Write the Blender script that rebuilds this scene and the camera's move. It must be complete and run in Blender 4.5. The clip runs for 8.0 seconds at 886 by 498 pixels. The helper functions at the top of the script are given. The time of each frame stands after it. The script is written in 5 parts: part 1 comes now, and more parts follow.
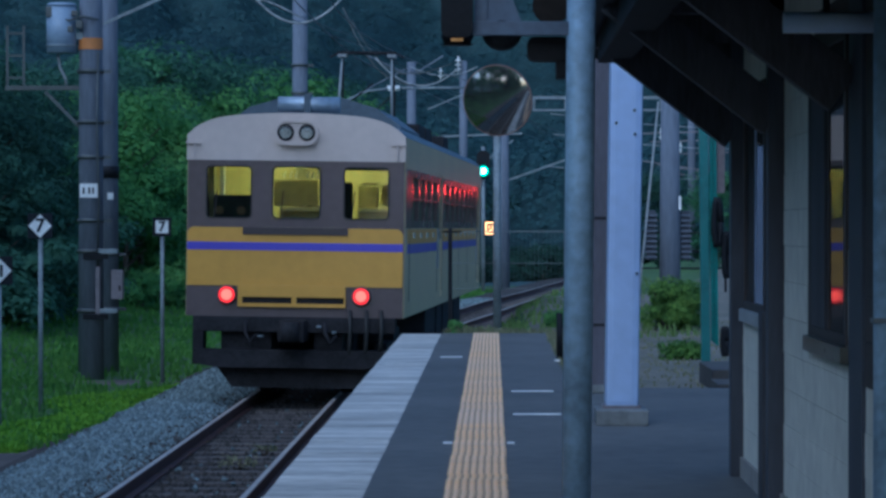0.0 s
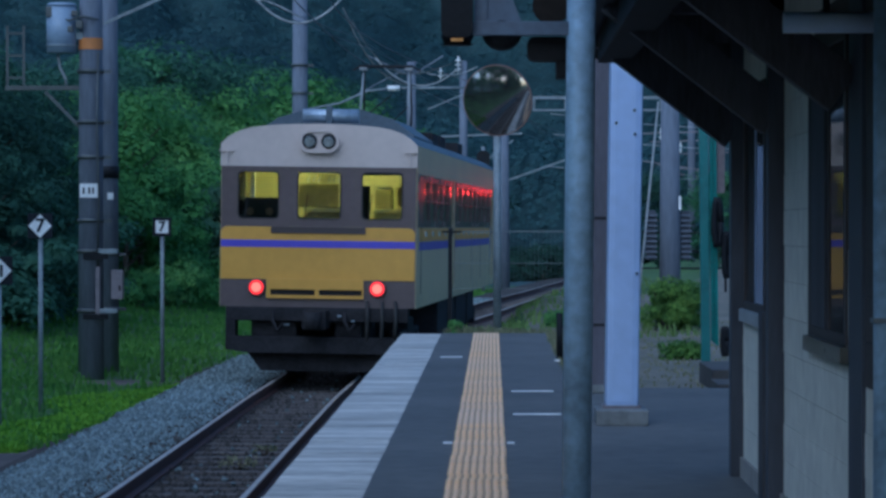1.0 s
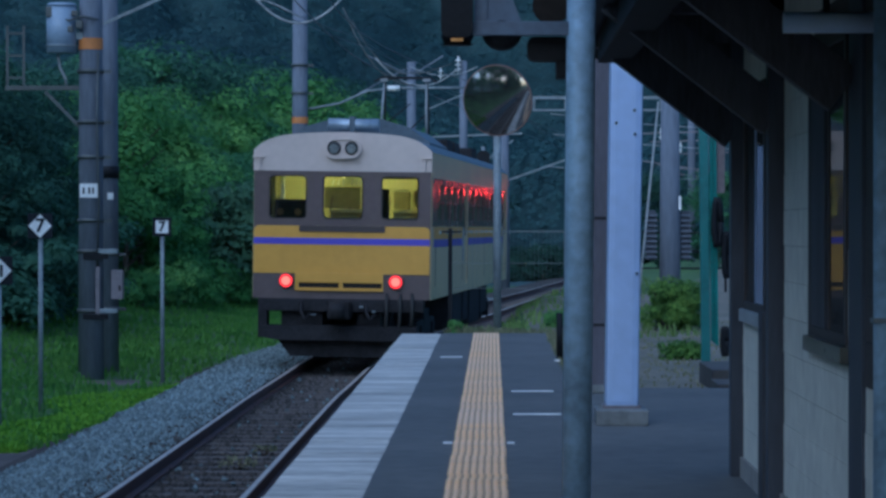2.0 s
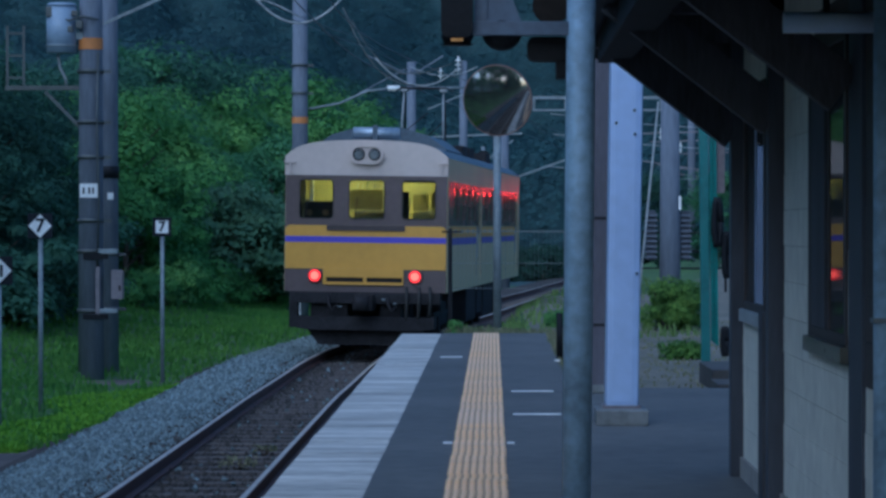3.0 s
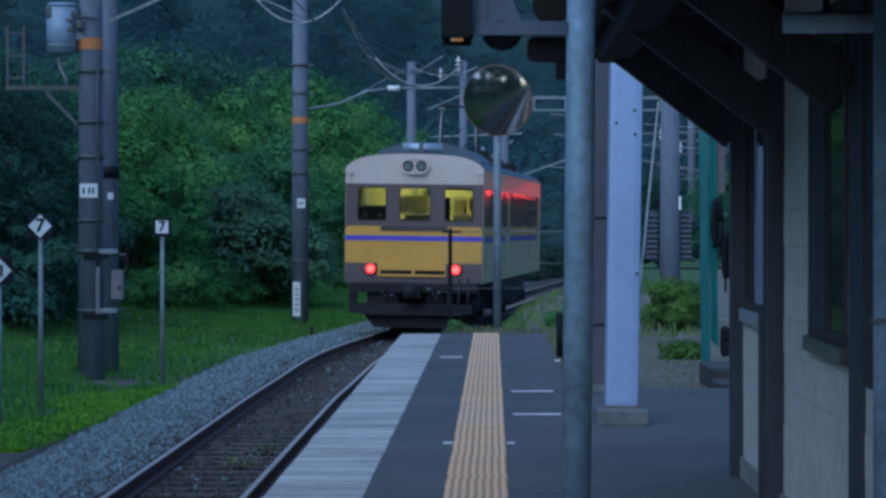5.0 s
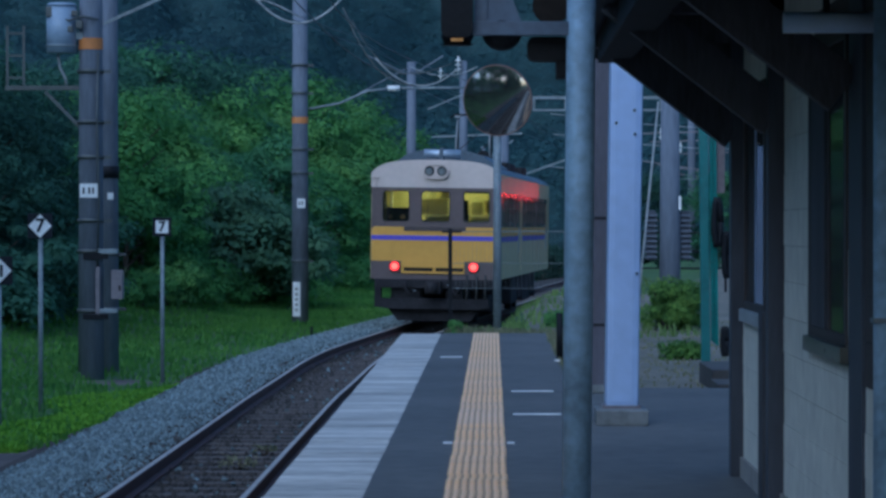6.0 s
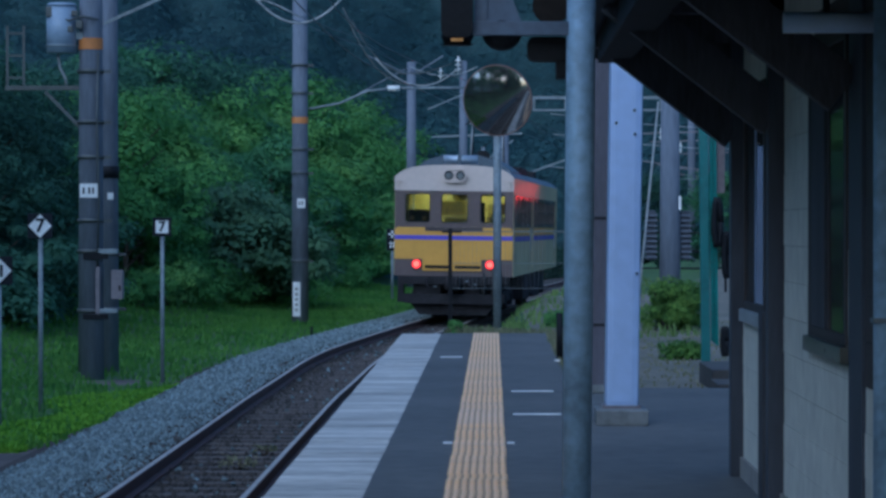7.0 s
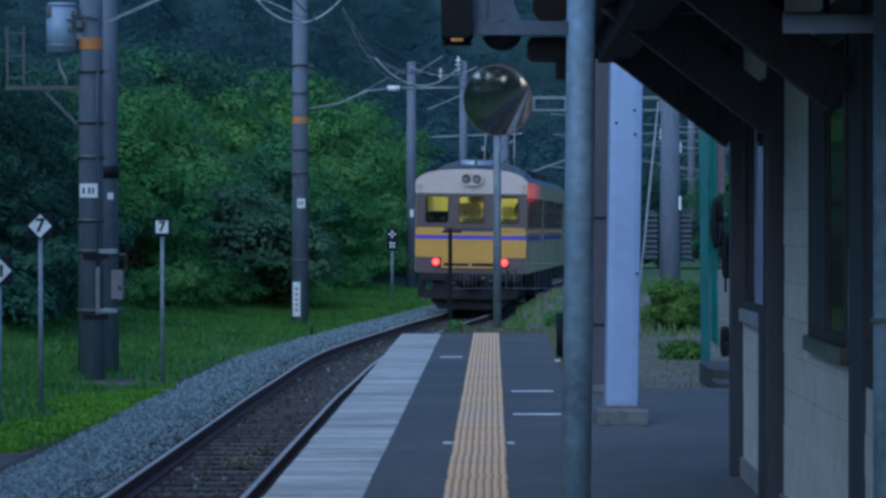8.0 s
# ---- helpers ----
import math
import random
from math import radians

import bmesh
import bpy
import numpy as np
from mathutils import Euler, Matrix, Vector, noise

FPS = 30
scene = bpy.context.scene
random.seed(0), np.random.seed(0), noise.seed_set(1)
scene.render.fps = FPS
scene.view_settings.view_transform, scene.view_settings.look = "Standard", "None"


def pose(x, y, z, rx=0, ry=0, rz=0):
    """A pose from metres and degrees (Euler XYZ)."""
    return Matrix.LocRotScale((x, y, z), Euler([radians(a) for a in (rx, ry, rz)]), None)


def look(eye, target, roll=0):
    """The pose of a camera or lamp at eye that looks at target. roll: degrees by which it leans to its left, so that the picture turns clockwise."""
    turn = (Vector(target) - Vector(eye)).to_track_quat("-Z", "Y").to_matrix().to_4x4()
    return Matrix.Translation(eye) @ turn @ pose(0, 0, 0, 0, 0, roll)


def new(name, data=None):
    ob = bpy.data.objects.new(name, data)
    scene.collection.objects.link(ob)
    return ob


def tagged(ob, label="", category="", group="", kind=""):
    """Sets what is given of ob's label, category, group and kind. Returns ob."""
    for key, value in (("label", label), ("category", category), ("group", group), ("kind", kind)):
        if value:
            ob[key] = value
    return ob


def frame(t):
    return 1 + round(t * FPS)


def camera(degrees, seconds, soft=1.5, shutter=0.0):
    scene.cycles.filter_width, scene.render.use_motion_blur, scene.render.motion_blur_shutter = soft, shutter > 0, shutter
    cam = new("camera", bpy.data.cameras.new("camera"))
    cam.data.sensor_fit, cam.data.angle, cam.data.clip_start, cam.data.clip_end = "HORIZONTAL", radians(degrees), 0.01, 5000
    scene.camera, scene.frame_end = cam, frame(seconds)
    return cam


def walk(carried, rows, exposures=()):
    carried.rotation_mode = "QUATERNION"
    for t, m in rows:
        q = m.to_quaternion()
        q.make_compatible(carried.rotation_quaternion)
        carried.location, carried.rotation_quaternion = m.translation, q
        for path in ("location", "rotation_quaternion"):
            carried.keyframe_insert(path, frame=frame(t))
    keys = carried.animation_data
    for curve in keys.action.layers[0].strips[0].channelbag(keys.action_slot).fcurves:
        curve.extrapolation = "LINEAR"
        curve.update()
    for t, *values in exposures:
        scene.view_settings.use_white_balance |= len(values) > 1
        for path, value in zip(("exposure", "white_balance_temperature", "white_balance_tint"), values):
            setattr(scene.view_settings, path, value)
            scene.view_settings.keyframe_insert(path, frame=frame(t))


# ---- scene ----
cam = camera(16.52, 8.0, soft=2.9)
EYE = (0.0, 0.0, 1.24)
AIM = look(EYE, (-16.30, 1000.0, 1.24 - 7.037))
walk(cam, [(0.0, AIM), (8.0, AIM)], exposures=[(0.0, -0.15, 4430, 5), (8.0, -0.15, 4430, 5)])

# ---- light: an overcast dusk sky, with a broad weak sun behind the cloud ----
world = bpy.data.worlds.new("dusk_sky")
scene.world = world
world.use_nodes = True
wn, wl = world.node_tree.nodes, world.node_tree.links
sky = wn.new("ShaderNodeTexSky")
sky.sky_type, sky.sun_disc = "NISHITA", False
sky.sun_elevation, sky.sun_rotation = radians(24), radians(200)
sky.dust_density, sky.ozone_density = 2.0, 2.5
wl.new(sky.outputs[0], wn["Background"].inputs[0])
wn["Background"].inputs[1].default_value = 0.125
sun = new("sun", bpy.data.lights.new("sun", "SUN"))
sun.data.energy, sun.data.angle, sun.data.color = 1.3, radians(74), (1.0, 0.96, 0.9)
sun.matrix_world = look((0, 0, 60), (29, 33, 0))


# ---- materials ----
def mat(name, c, rough=0.6, metal=0.0, scale=8.0, var=0.25, bump=0.15, c2=None, rand=0.0, island=0.0, stretch=(1, 1, 1), emit=None, power=0.0, spec=0.5, placed=False):
    """A weathered surface: grain and broad stains; placed: its stains run on from piece to piece."""
    m = bpy.data.materials.new(name)
    m.use_nodes = True
    n, l = m.node_tree.nodes, m.node_tree.links
    b = n["Principled BSDF"]
    b.inputs["Roughness"].default_value, b.inputs["Metallic"].default_value = rough, metal
    b.inputs["Specular IOR Level"].default_value = spec
    co = n.new("ShaderNodeTexCoord")
    mp = n.new("ShaderNodeMapping")
    mp.inputs["Scale"].default_value = stretch
    l.new(n.new("ShaderNodeNewGeometry").outputs["Position"] if placed else co.outputs["Object"], mp.inputs["Vector"])
    fine, broad = n.new("ShaderNodeTexNoise"), n.new("ShaderNodeTexNoise")
    fine.inputs["Scale"].default_value, broad.inputs["Scale"].default_value = scale * 6, scale * 0.6
    fine.inputs["Detail"].default_value, broad.inputs["Detail"].default_value = 5, 4
    l.new(mp.outputs[0], fine.inputs["Vector"]), l.new(mp.outputs[0], broad.inputs["Vector"])
    mixf = n.new("ShaderNodeMath")
    mixf.operation = "MULTIPLY_ADD"
    l.new(fine.outputs["Fac"], mixf.inputs[0])
    mixf.inputs[1].default_value = 0.45
    half = n.new("ShaderNodeMath")
    half.operation = "MULTIPLY"
    half.inputs[1].default_value = 0.55
    l.new(broad.outputs["Fac"], half.inputs[0])
    l.new(half.outputs[0], mixf.inputs[2])
    ramp = n.new("ShaderNodeValToRGB")
    e = ramp.color_ramp.elements
    lo = c2 or tuple(v * (1 - var) for v in c)
    e[0].position, e[1].position = 0.36, 0.64
    e[0].color, e[1].color = (*lo, 1), (*(min(1, v * (1 + var * 0.5)) for v in c), 1)
    l.new(mixf.outputs[0], ramp.inputs[0])
    colour = ramp.outputs[0]
    for amount, node, socket in ((rand, "ShaderNodeObjectInfo", "Random"), (island, "ShaderNodeNewGeometry", "Random Per Island")):
        if amount:
            info, mr, hsv = n.new(node), n.new("ShaderNodeMapRange"), n.new("ShaderNodeHueSaturation")
            mr.inputs["To Min"].default_value, mr.inputs["To Max"].default_value = 1 - amount, 1 + amount
            l.new(info.outputs[socket], mr.inputs["Value"])
            l.new(mr.outputs[0], hsv.inputs["Value"])
            l.new(colour, hsv.inputs["Color"])
            colour = hsv.outputs[0]
    l.new(colour, b.inputs["Base Color"])
    rr = n.new("ShaderNodeMapRange")
    rr.inputs["To Min"].default_value, rr.inputs["To Max"].default_value = max(0.02, rough - 0.12), min(1, rough + 0.12)
    l.new(mixf.outputs[0], rr.inputs["Value"])
    if rough > 0.15:
        l.new(rr.outputs[0], b.inputs["Roughness"])
    if bump:
        bp = n.new("ShaderNodeBump")
        bp.inputs["Strength"].default_value, bp.inputs["Distance"].default_value = bump, 0.02
        l.new(fine.outputs["Fac"], bp.inputs["Height"])
        l.new(bp.outputs[0], b.inputs["Normal"])
    if emit:
        b.inputs["Emission Color"].default_value = (*emit, 1)
        b.inputs["Emission Strength"].default_value = power
    return m


def leaf_mat(name, light, dark, scale=0.5, single_leaf=0.3):
    """Foliage: matt, partly letting light through, each leaf a little different."""
    m = bpy.data.materials.new(name)
    m.use_nodes = True
    n, l = m.node_tree.nodes, m.node_tree.links
    b = n["Principled BSDF"]
    b.inputs["Roughness"].default_value, b.inputs["Specular IOR Level"].default_value = 0.7, 0.12
    co, nz, geo, add, ramp, tr, mix = (n.new("ShaderNode" + k) for k in ("TexCoord", "TexNoise", "NewGeometry", "Math", "ValToRGB", "BsdfTranslucent", "MixShader"))
    nz.inputs["Scale"].default_value = scale
    add.operation = "MULTIPLY_ADD"
    add.inputs[1].default_value = single_leaf
    l.new(co.outputs["Object"], nz.inputs["Vector"])
    l.new(geo.outputs["Random Per Island"], add.inputs[0]), l.new(nz.outputs["Fac"], add.inputs[2])
    ramp.color_ramp.elements[0].position, ramp.color_ramp.elements[1].position = 0.38, 0.62 + single_leaf
    ramp.color_ramp.elements[0].color, ramp.color_ramp.elements[1].color = (*dark, 1), (*light, 1)
    l.new(add.outputs[0], ramp.inputs[0])
    info, hue, val, hsv = n.new("ShaderNodeObjectInfo"), n.new("ShaderNodeMapRange"), n.new("ShaderNodeMapRange"), n.new("ShaderNodeHueSaturation")
    hue.inputs["To Min"].default_value, hue.inputs["To Max"].default_value = 0.487, 0.515
    val.inputs["To Min"].default_value, val.inputs["To Max"].default_value = 1.32, 0.78
    l.new(info.outputs["Random"], hue.inputs["Value"]), l.new(info.outputs["Random"], val.inputs["Value"])
    l.new(hue.outputs[0], hsv.inputs["Hue"]), l.new(val.outputs[0], hsv.inputs["Value"]), l.new(ramp.outputs[0], hsv.inputs["Color"])
    l.new(hsv.outputs[0], b.inputs["Base Color"]), l.new(hsv.outputs[0], tr.inputs[0])
    mix.inputs[0].default_value = 0.35
    l.new(b.outputs[0], mix.inputs[1]), l.new(tr.outputs[0], mix.inputs[2])
    l.new(mix.outputs[0], n["Material Output"].inputs[0])
    return m


def glass_mat(name, tint=(0.9, 0.95, 0.95), clear=0.85, dust=0.0):
    """Thin glazing: mostly clear, with a gloss that grows towards grazing, under a film of dust."""
    m = bpy.data.materials.new(name)
    m.use_nodes = True
    n, l = m.node_tree.nodes, m.node_tree.links
    n.remove(n["Principled BSDF"])
    clearer, shine, mix, fres = n.new("ShaderNodeBsdfTransparent"), n.new("ShaderNodeBsdfGlossy"), n.new("ShaderNodeMixShader"), n.new("ShaderNodeFresnel")
    clearer.inputs[0].default_value = (*(v * clear for v in tint), 1)
    shine.inputs["Roughness"].default_value = 0.03
    fres.inputs[0].default_value = 1.45
    l.new(fres.outputs[0], mix.inputs[0]), l.new(clearer.outputs[0], mix.inputs[1]), l.new(shine.outputs[0], mix.inputs[2])
    film, grey = n.new("ShaderNodeMixShader"), n.new("ShaderNodeBsdfDiffuse")
    film.inputs[0].default_value, grey.inputs[0].default_value = dust, (0.10, 0.105, 0.11, 1)
    l.new(mix.outputs[0], film.inputs[1]), l.new(grey.outputs[0], film.inputs[2])
    l.new(film.outputs[0], n["Material Output"].inputs[0])
    return m


ASPHALT = mat("asphalt", (0.110, 0.110, 0.106), 0.85, scale=1.2, var=0.35, bump=0.4)
COPING = mat("coping_concrete", (0.57, 0.545, 0.50), 0.8, scale=1.7, var=0.55, bump=0.4, rand=0.1, stretch=(0.8, 4, 1), placed=True)
CONCRETE = mat("concrete", (0.36, 0.35, 0.33), 0.85, scale=2, var=0.35, bump=0.35)
FOOTING = mat("footing_concrete", (0.19, 0.20, 0.20), 0.85, scale=3, var=0.4, bump=0.4)
DAMP = mat("damp_concrete", (0.075, 0.07, 0.065), 0.85, scale=2, var=0.5, bump=0.4)
POLE_CONC = mat("pole_concrete", (0.148, 0.168, 0.212), 0.85, scale=1.5, var=0.3, bump=0.25, stretch=(2, 2, 0.35))
TACTILE = mat("tactile_yellow", (0.82, 0.52, 0.25), 0.7, scale=0.7, var=0.1, bump=0.2, c2=(0.70, 0.53, 0.39), rand=0.06, placed=True)
# Tile base between the studs, its yellow darkened as shade in the gaps.
TACTILE_SHADED = mat("tactile_yellow_shaded", (0.52, 0.35, 0.20), 0.75, scale=2, var=0.35, bump=0.2, rand=0.08)
LINE = mat("road_paint", (0.72, 0.72, 0.70), 0.7, scale=12, var=0.3)
BALLAST = mat("ballast_stone", (0.18, 0.225, 0.235), 0.9, scale=10, var=0.35, island=0.55)
BED = mat("ballast_bed", (0.058, 0.046, 0.039), 0.95, scale=6, var=0.5, bump=0.8, c2=(0.028, 0.024, 0.022))
RUST = mat("rail_rust", (0.118, 0.062, 0.050), 0.75, metal=0.3, scale=6, var=0.4)
RAILTOP = mat("rail_head", (0.46, 0.42, 0.37), 0.55, metal=0.1, scale=5, var=0.3, bump=0.05)
SLEEPER = mat("sleeper_wood", (0.11, 0.093, 0.083), 0.9, scale=3, var=0.4, bump=0.6, rand=0.2, stretch=(0.4, 3, 3))
EARTH = mat("earth", (0.18, 0.158, 0.128), 0.95, scale=1.2, var=0.45, bump=0.6, c2=(0.095, 0.095, 0.062))
SOIL = mat("dark_soil", (0.115, 0.095, 0.085), 0.95, scale=2.0, var=0.5, bump=0.6)
TURF = mat("turf_soil", (0.07, 0.14, 0.028), 0.95, scale=1.0, var=0.5, bump=0.7, c2=(0.03, 0.05, 0.015))
GRASS = leaf_mat("grass_blade", (0.20, 0.35, 0.062), (0.095, 0.205, 0.045))
LIME = leaf_mat("clover_leaf", (0.175, 0.35, 0.03), (0.10, 0.235, 0.022), 1.5)
YARDGRASS = leaf_mat("yard_weeds", (0.20, 0.29, 0.085), (0.10, 0.16, 0.05))
DRYGRASS = leaf_mat("dry_grass", (0.29, 0.27, 0.16), (0.15, 0.17, 0.085))
LEAF = leaf_mat("leaf_green", (0.132, 0.285, 0.112), (0.062, 0.142, 0.082))
# Leaf green darkened: shade over rear and left-hand trees, put into the colour.
LEAF_SHADE = leaf_mat("leaf_shade", (0.070, 0.142, 0.090), (0.038, 0.084, 0.062))
LEAF3 = leaf_mat("leaf_bright", (0.185, 0.360, 0.088), (0.074, 0.175, 0.066))
LEAF4 = leaf_mat("leaf_grey", (0.155, 0.262, 0.135), (0.072, 0.140, 0.085))
LEAF5 = leaf_mat("bush_leaf", (0.155, 0.27, 0.055), (0.04, 0.095, 0.03), 3.0, 0.5)
# Bluish, dimmed colours: distance haze is put into the hill's leaves and floor.
LEAF_HAZY = leaf_mat("leaf_hazy", (0.058, 0.106, 0.110), (0.036, 0.072, 0.083), 0.07, 0.05)
FLOOR_HAZY = mat("woodland_floor_hazy", (0.048, 0.096, 0.10), 0.95, scale=0.3, var=0.3, bump=0.5)
BARK = mat("bark", (0.10, 0.08, 0.06), 0.9, scale=4, var=0.4, bump=0.6)
STEEL = mat("galvanised_steel", (0.225, 0.26, 0.28), 0.5, metal=0.1, scale=5, var=0.4, bump=0.08)
POLEPAINT = mat("weathered_blue_grey_paint", (0.33, 0.46, 0.61), 0.5, scale=4, var=0.4, bump=0.08)
PALESILL = mat("pale_sill_paint", (0.40, 0.43, 0.46), 0.6, scale=4, var=0.25, bump=0.08)
TUBEGLASS = mat("bluish_tube", (0.60, 0.72, 0.92), 0.4, scale=3, var=0.1, bump=0)
ARMPAINT = mat("arm_blue_grey_paint", (0.105, 0.135, 0.19), 0.55, scale=4, var=0.3, bump=0.08)
WHITEPAINT = mat("white_paint", (0.42, 0.53, 0.79), 0.45, scale=2, var=0.1, bump=0.08)
COLUMNPAINT = mat("dark_column_paint", (0.105, 0.10, 0.125), 0.55, scale=3, var=0.3, stretch=(3, 3, 0.5))
OLDWHITE = mat("brown_grey_paint", (0.19, 0.17, 0.185), 0.6, scale=3, var=0.25)
DARKWOOD = mat("dark_stained_wood", (0.072, 0.074, 0.088), 0.7, spec=0.3, scale=3, var=0.4, bump=0.3, stretch=(3, 3, 0.5))
# Darker copy of the roof wood: the eaves' deep shade as colour.
DARKWOOD_SHADED = mat("dark_wood_shaded", (0.028, 0.028, 0.033), 0.8, spec=0.2, scale=3, var=0.4, bump=0.3)
BROWNWOOD = mat("brown_wood", (0.055, 0.045, 0.044), 0.65, scale=3, var=0.4, bump=0.3, stretch=(3, 3, 0.5))
POSTPAINT = mat("post_paint", (0.058, 0.066, 0.09), 0.6, scale=3, var=0.3, bump=0.2, stretch=(3, 3, 0.5))
SIDING = mat("siding_cream", (0.74, 0.74, 0.66), 0.7, scale=1.5, var=0.2, bump=0.15, rand=0.03, placed=True)
BLACKMETAL = mat("black_metal", (0.010, 0.011, 0.014), 0.6, spec=0.2, scale=6, var=0.3)
SIGNBLACK = mat("sign_black", (0.010, 0.013, 0.02), 0.65, spec=0.2, scale=6, var=0.3, bump=0.03)
SIGNWHITE = mat("sign_white", (0.75, 0.76, 0.76), 0.4, scale=6, var=0.12, bump=0.03)
ORANGE = mat("orange_band", (0.50, 0.20, 0.05), 0.6, scale=6, var=0.2)
TEAL = mat("teal_paint", (0.032, 0.155, 0.15), 0.38, scale=3, var=0.25)
TRANSF = mat("transformer_paint", (0.27, 0.34, 0.45), 0.4, scale=3, var=0.15, bump=0.05)
PORCELAIN = mat("porcelain", (0.80, 0.82, 0.80), 0.2, scale=6, var=0.1, bump=0)
WIRE = mat("wire_metal", (0.10, 0.11, 0.11), 0.5, metal=0.5, scale=6, var=0.2, bump=0)
FENCEWIRE = mat("fence_wire", (0.17, 0.19, 0.20), 0.5, metal=0.2, scale=6, var=0.2, bump=0)
PALEWIRE = mat("pale_cable", (0.31, 0.33, 0.34), 0.5, scale=6, var=0.2, bump=0)
MIRROR = mat("mirror_face", (0.42, 0.42, 0.42), 0.07, metal=0.96, scale=2, var=0.05, bump=0)
MIRRORRIM = mat("mirror_rim", (0.20, 0.12, 0.09), 0.5, scale=5, var=0.3)
T_CREAM = mat("train_cream", (0.57, 0.48, 0.43), 0.35, scale=1.2, var=0.1, bump=0.03)
T_SIDE = mat("train_side_cream", (0.57, 0.475, 0.29), 0.4, spec=0.3, scale=1.2, var=0.14, bump=0.02)
T_BROWN = mat("train_brown", (0.105, 0.078, 0.078), 0.4, scale=1.5, var=0.18, bump=0.03)
T_GRILLE = mat("grille_brown", (0.055, 0.04, 0.04), 0.5, scale=2, var=0.2)
T_BAND = mat("train_side_brown", (0.10, 0.076, 0.076), 0.26, scale=1.5, var=0.18, bump=0.01)
T_YELLOW = mat("train_yellow", (0.60, 0.33, 0.045), 0.38, scale=1.2, var=0.1, bump=0.03)
T_BLUE = mat("train_blue", (0.10, 0.075, 0.50), 0.35, scale=2, var=0.1, bump=0.02)
T_ROOF = mat("train_roof", (0.088, 0.115, 0.145), 0.6, scale=2, var=0.3)
T_UNDER = mat("train_underframe", (0.028, 0.027, 0.030), 0.8, spec=0.2, scale=4, var=0.5, bump=0.3)
T_RUBBER = mat("window_rubber", (0.018, 0.017, 0.016), 0.6, scale=6, var=0.2, bump=0)
T_INSIDE = mat("saloon_panel", (0.66, 0.58, 0.28), 0.5, scale=2, var=0.12, bump=0.03)
T_PANEL = mat("cab_panel", (0.34, 0.29, 0.13), 0.5, scale=2, var=0.2, bump=0.03)
T_SEAT = mat("seat_cloth", (0.16, 0.10, 0.05), 0.9, scale=6, var=0.3)
T_LAMP = mat("saloon_tube", (0.9, 0.85, 0.6), 0.5, emit=(1.0, 0.83, 0.21), power=30.0)
RED_LAMP = mat("red_lamp", (0.5, 0.03, 0.02), 0.3, bump=0, emit=(1.0, 0.07, 0.035), power=4.2)
# Emissive ring that draws the red halo round a tail lamp.
RED_GLOW = mat("red_glow", (0.5, 0.02, 0.02), 0.3, bump=0, emit=(1.0, 0.012, 0.012), power=1.6)
GREEN_LAMP = mat("green_lamp", (0.05, 0.5, 0.4), 0.3, bump=0, emit=(0.40, 1.0, 0.62), power=9.0)
# Emissive green ring, imitating the bloom about the signal lamp.
GREEN_GLOW = mat("green_glow", (0.02, 0.4, 0.25), 0.3, bump=0, emit=(0.01, 0.8, 0.36), power=1.3)
AMBER_LAMP = mat("amber_lamp", (0.5, 0.25, 0.05), 0.3, bump=0, emit=(1.0, 0.40, 0.06), power=0.09)
ROUTE_LAMP = mat("route_lamp", (0.6, 0.3, 0.1), 0.3, bump=0, emit=(1.0, 0.46, 0.14), power=4.0)
SIGNAL_RED = mat("signal_red_lamp", (0.5, 0.03, 0.02), 0.3, bump=0, emit=(1.0, 0.03, 0.02), power=85.0)
LENS = mat("lamp_lens", (0.52, 0.56, 0.60), 0.14, metal=0.7, scale=5, var=0.6, bump=0)
ROOFTANK = mat("roof_tank_metal", (0.42, 0.48, 0.56), 0.38, metal=0.5, scale=3, var=0.3, bump=0.05)
GLASS = glass_mat("window_glass")
OLDGLASS = glass_mat("dusty_station_glass", dust=0.45)
DARKGLASS = mat("tinted_glass", (0.02, 0.022, 0.024), 0.14, scale=2, var=0.2, bump=0, spec=0.9)


# ---- mesh helpers ----
def box(bm, x0, x1, y0, y1, z0, z1, bevel=0.0, m=None):
    v = [bm.verts.new(p) for p in ((x0, y0, z0), (x1, y0, z0), (x1, y1, z0), (x0, y1, z0), (x0, y0, z1), (x1, y0, z1), (x1, y1, z1), (x0, y1, z1))]
    f = [bm.faces.new([v[i] for i in q]) for q in ((3, 2, 1, 0), (4, 5, 6, 7), (0, 1, 5, 4), (1, 2, 6, 5), (2, 3, 7, 6), (3, 0, 4, 7))]
    if m is not None:
        bmesh.ops.transform(bm, matrix=m, verts=v)
    if bevel:
        bmesh.ops.bevel(bm, geom=list({e for q in f for e in q.edges}), offset=bevel, segments=2, profile=0.7, affect="EDGES")
    return bm


def tube(bm, p0, p1, r0, r1=None, seg=16, cap=True):
    p0, p1 = Vector(p0), Vector(p1)
    r1 = r0 if r1 is None else r1
    q = (p1 - p0).to_track_quat("Z", "Y")
    rings = []
    for p, r in ((p0, r0), (p1, r1)):
        rings.append([bm.verts.new(p + q @ Vector((r * math.cos(2 * math.pi * i / seg), r * math.sin(2 * math.pi * i / seg), 0))) for i in range(seg)])
    for i in range(seg):
        f = bm.faces.new((rings[0][i], rings[0][(i + 1) % seg], rings[1][(i + 1) % seg], rings[1][i]))
        f.smooth = seg > 6
    if cap:
        bm.faces.new(rings[0][::-1]), bm.faces.new(rings[1])
    return bm


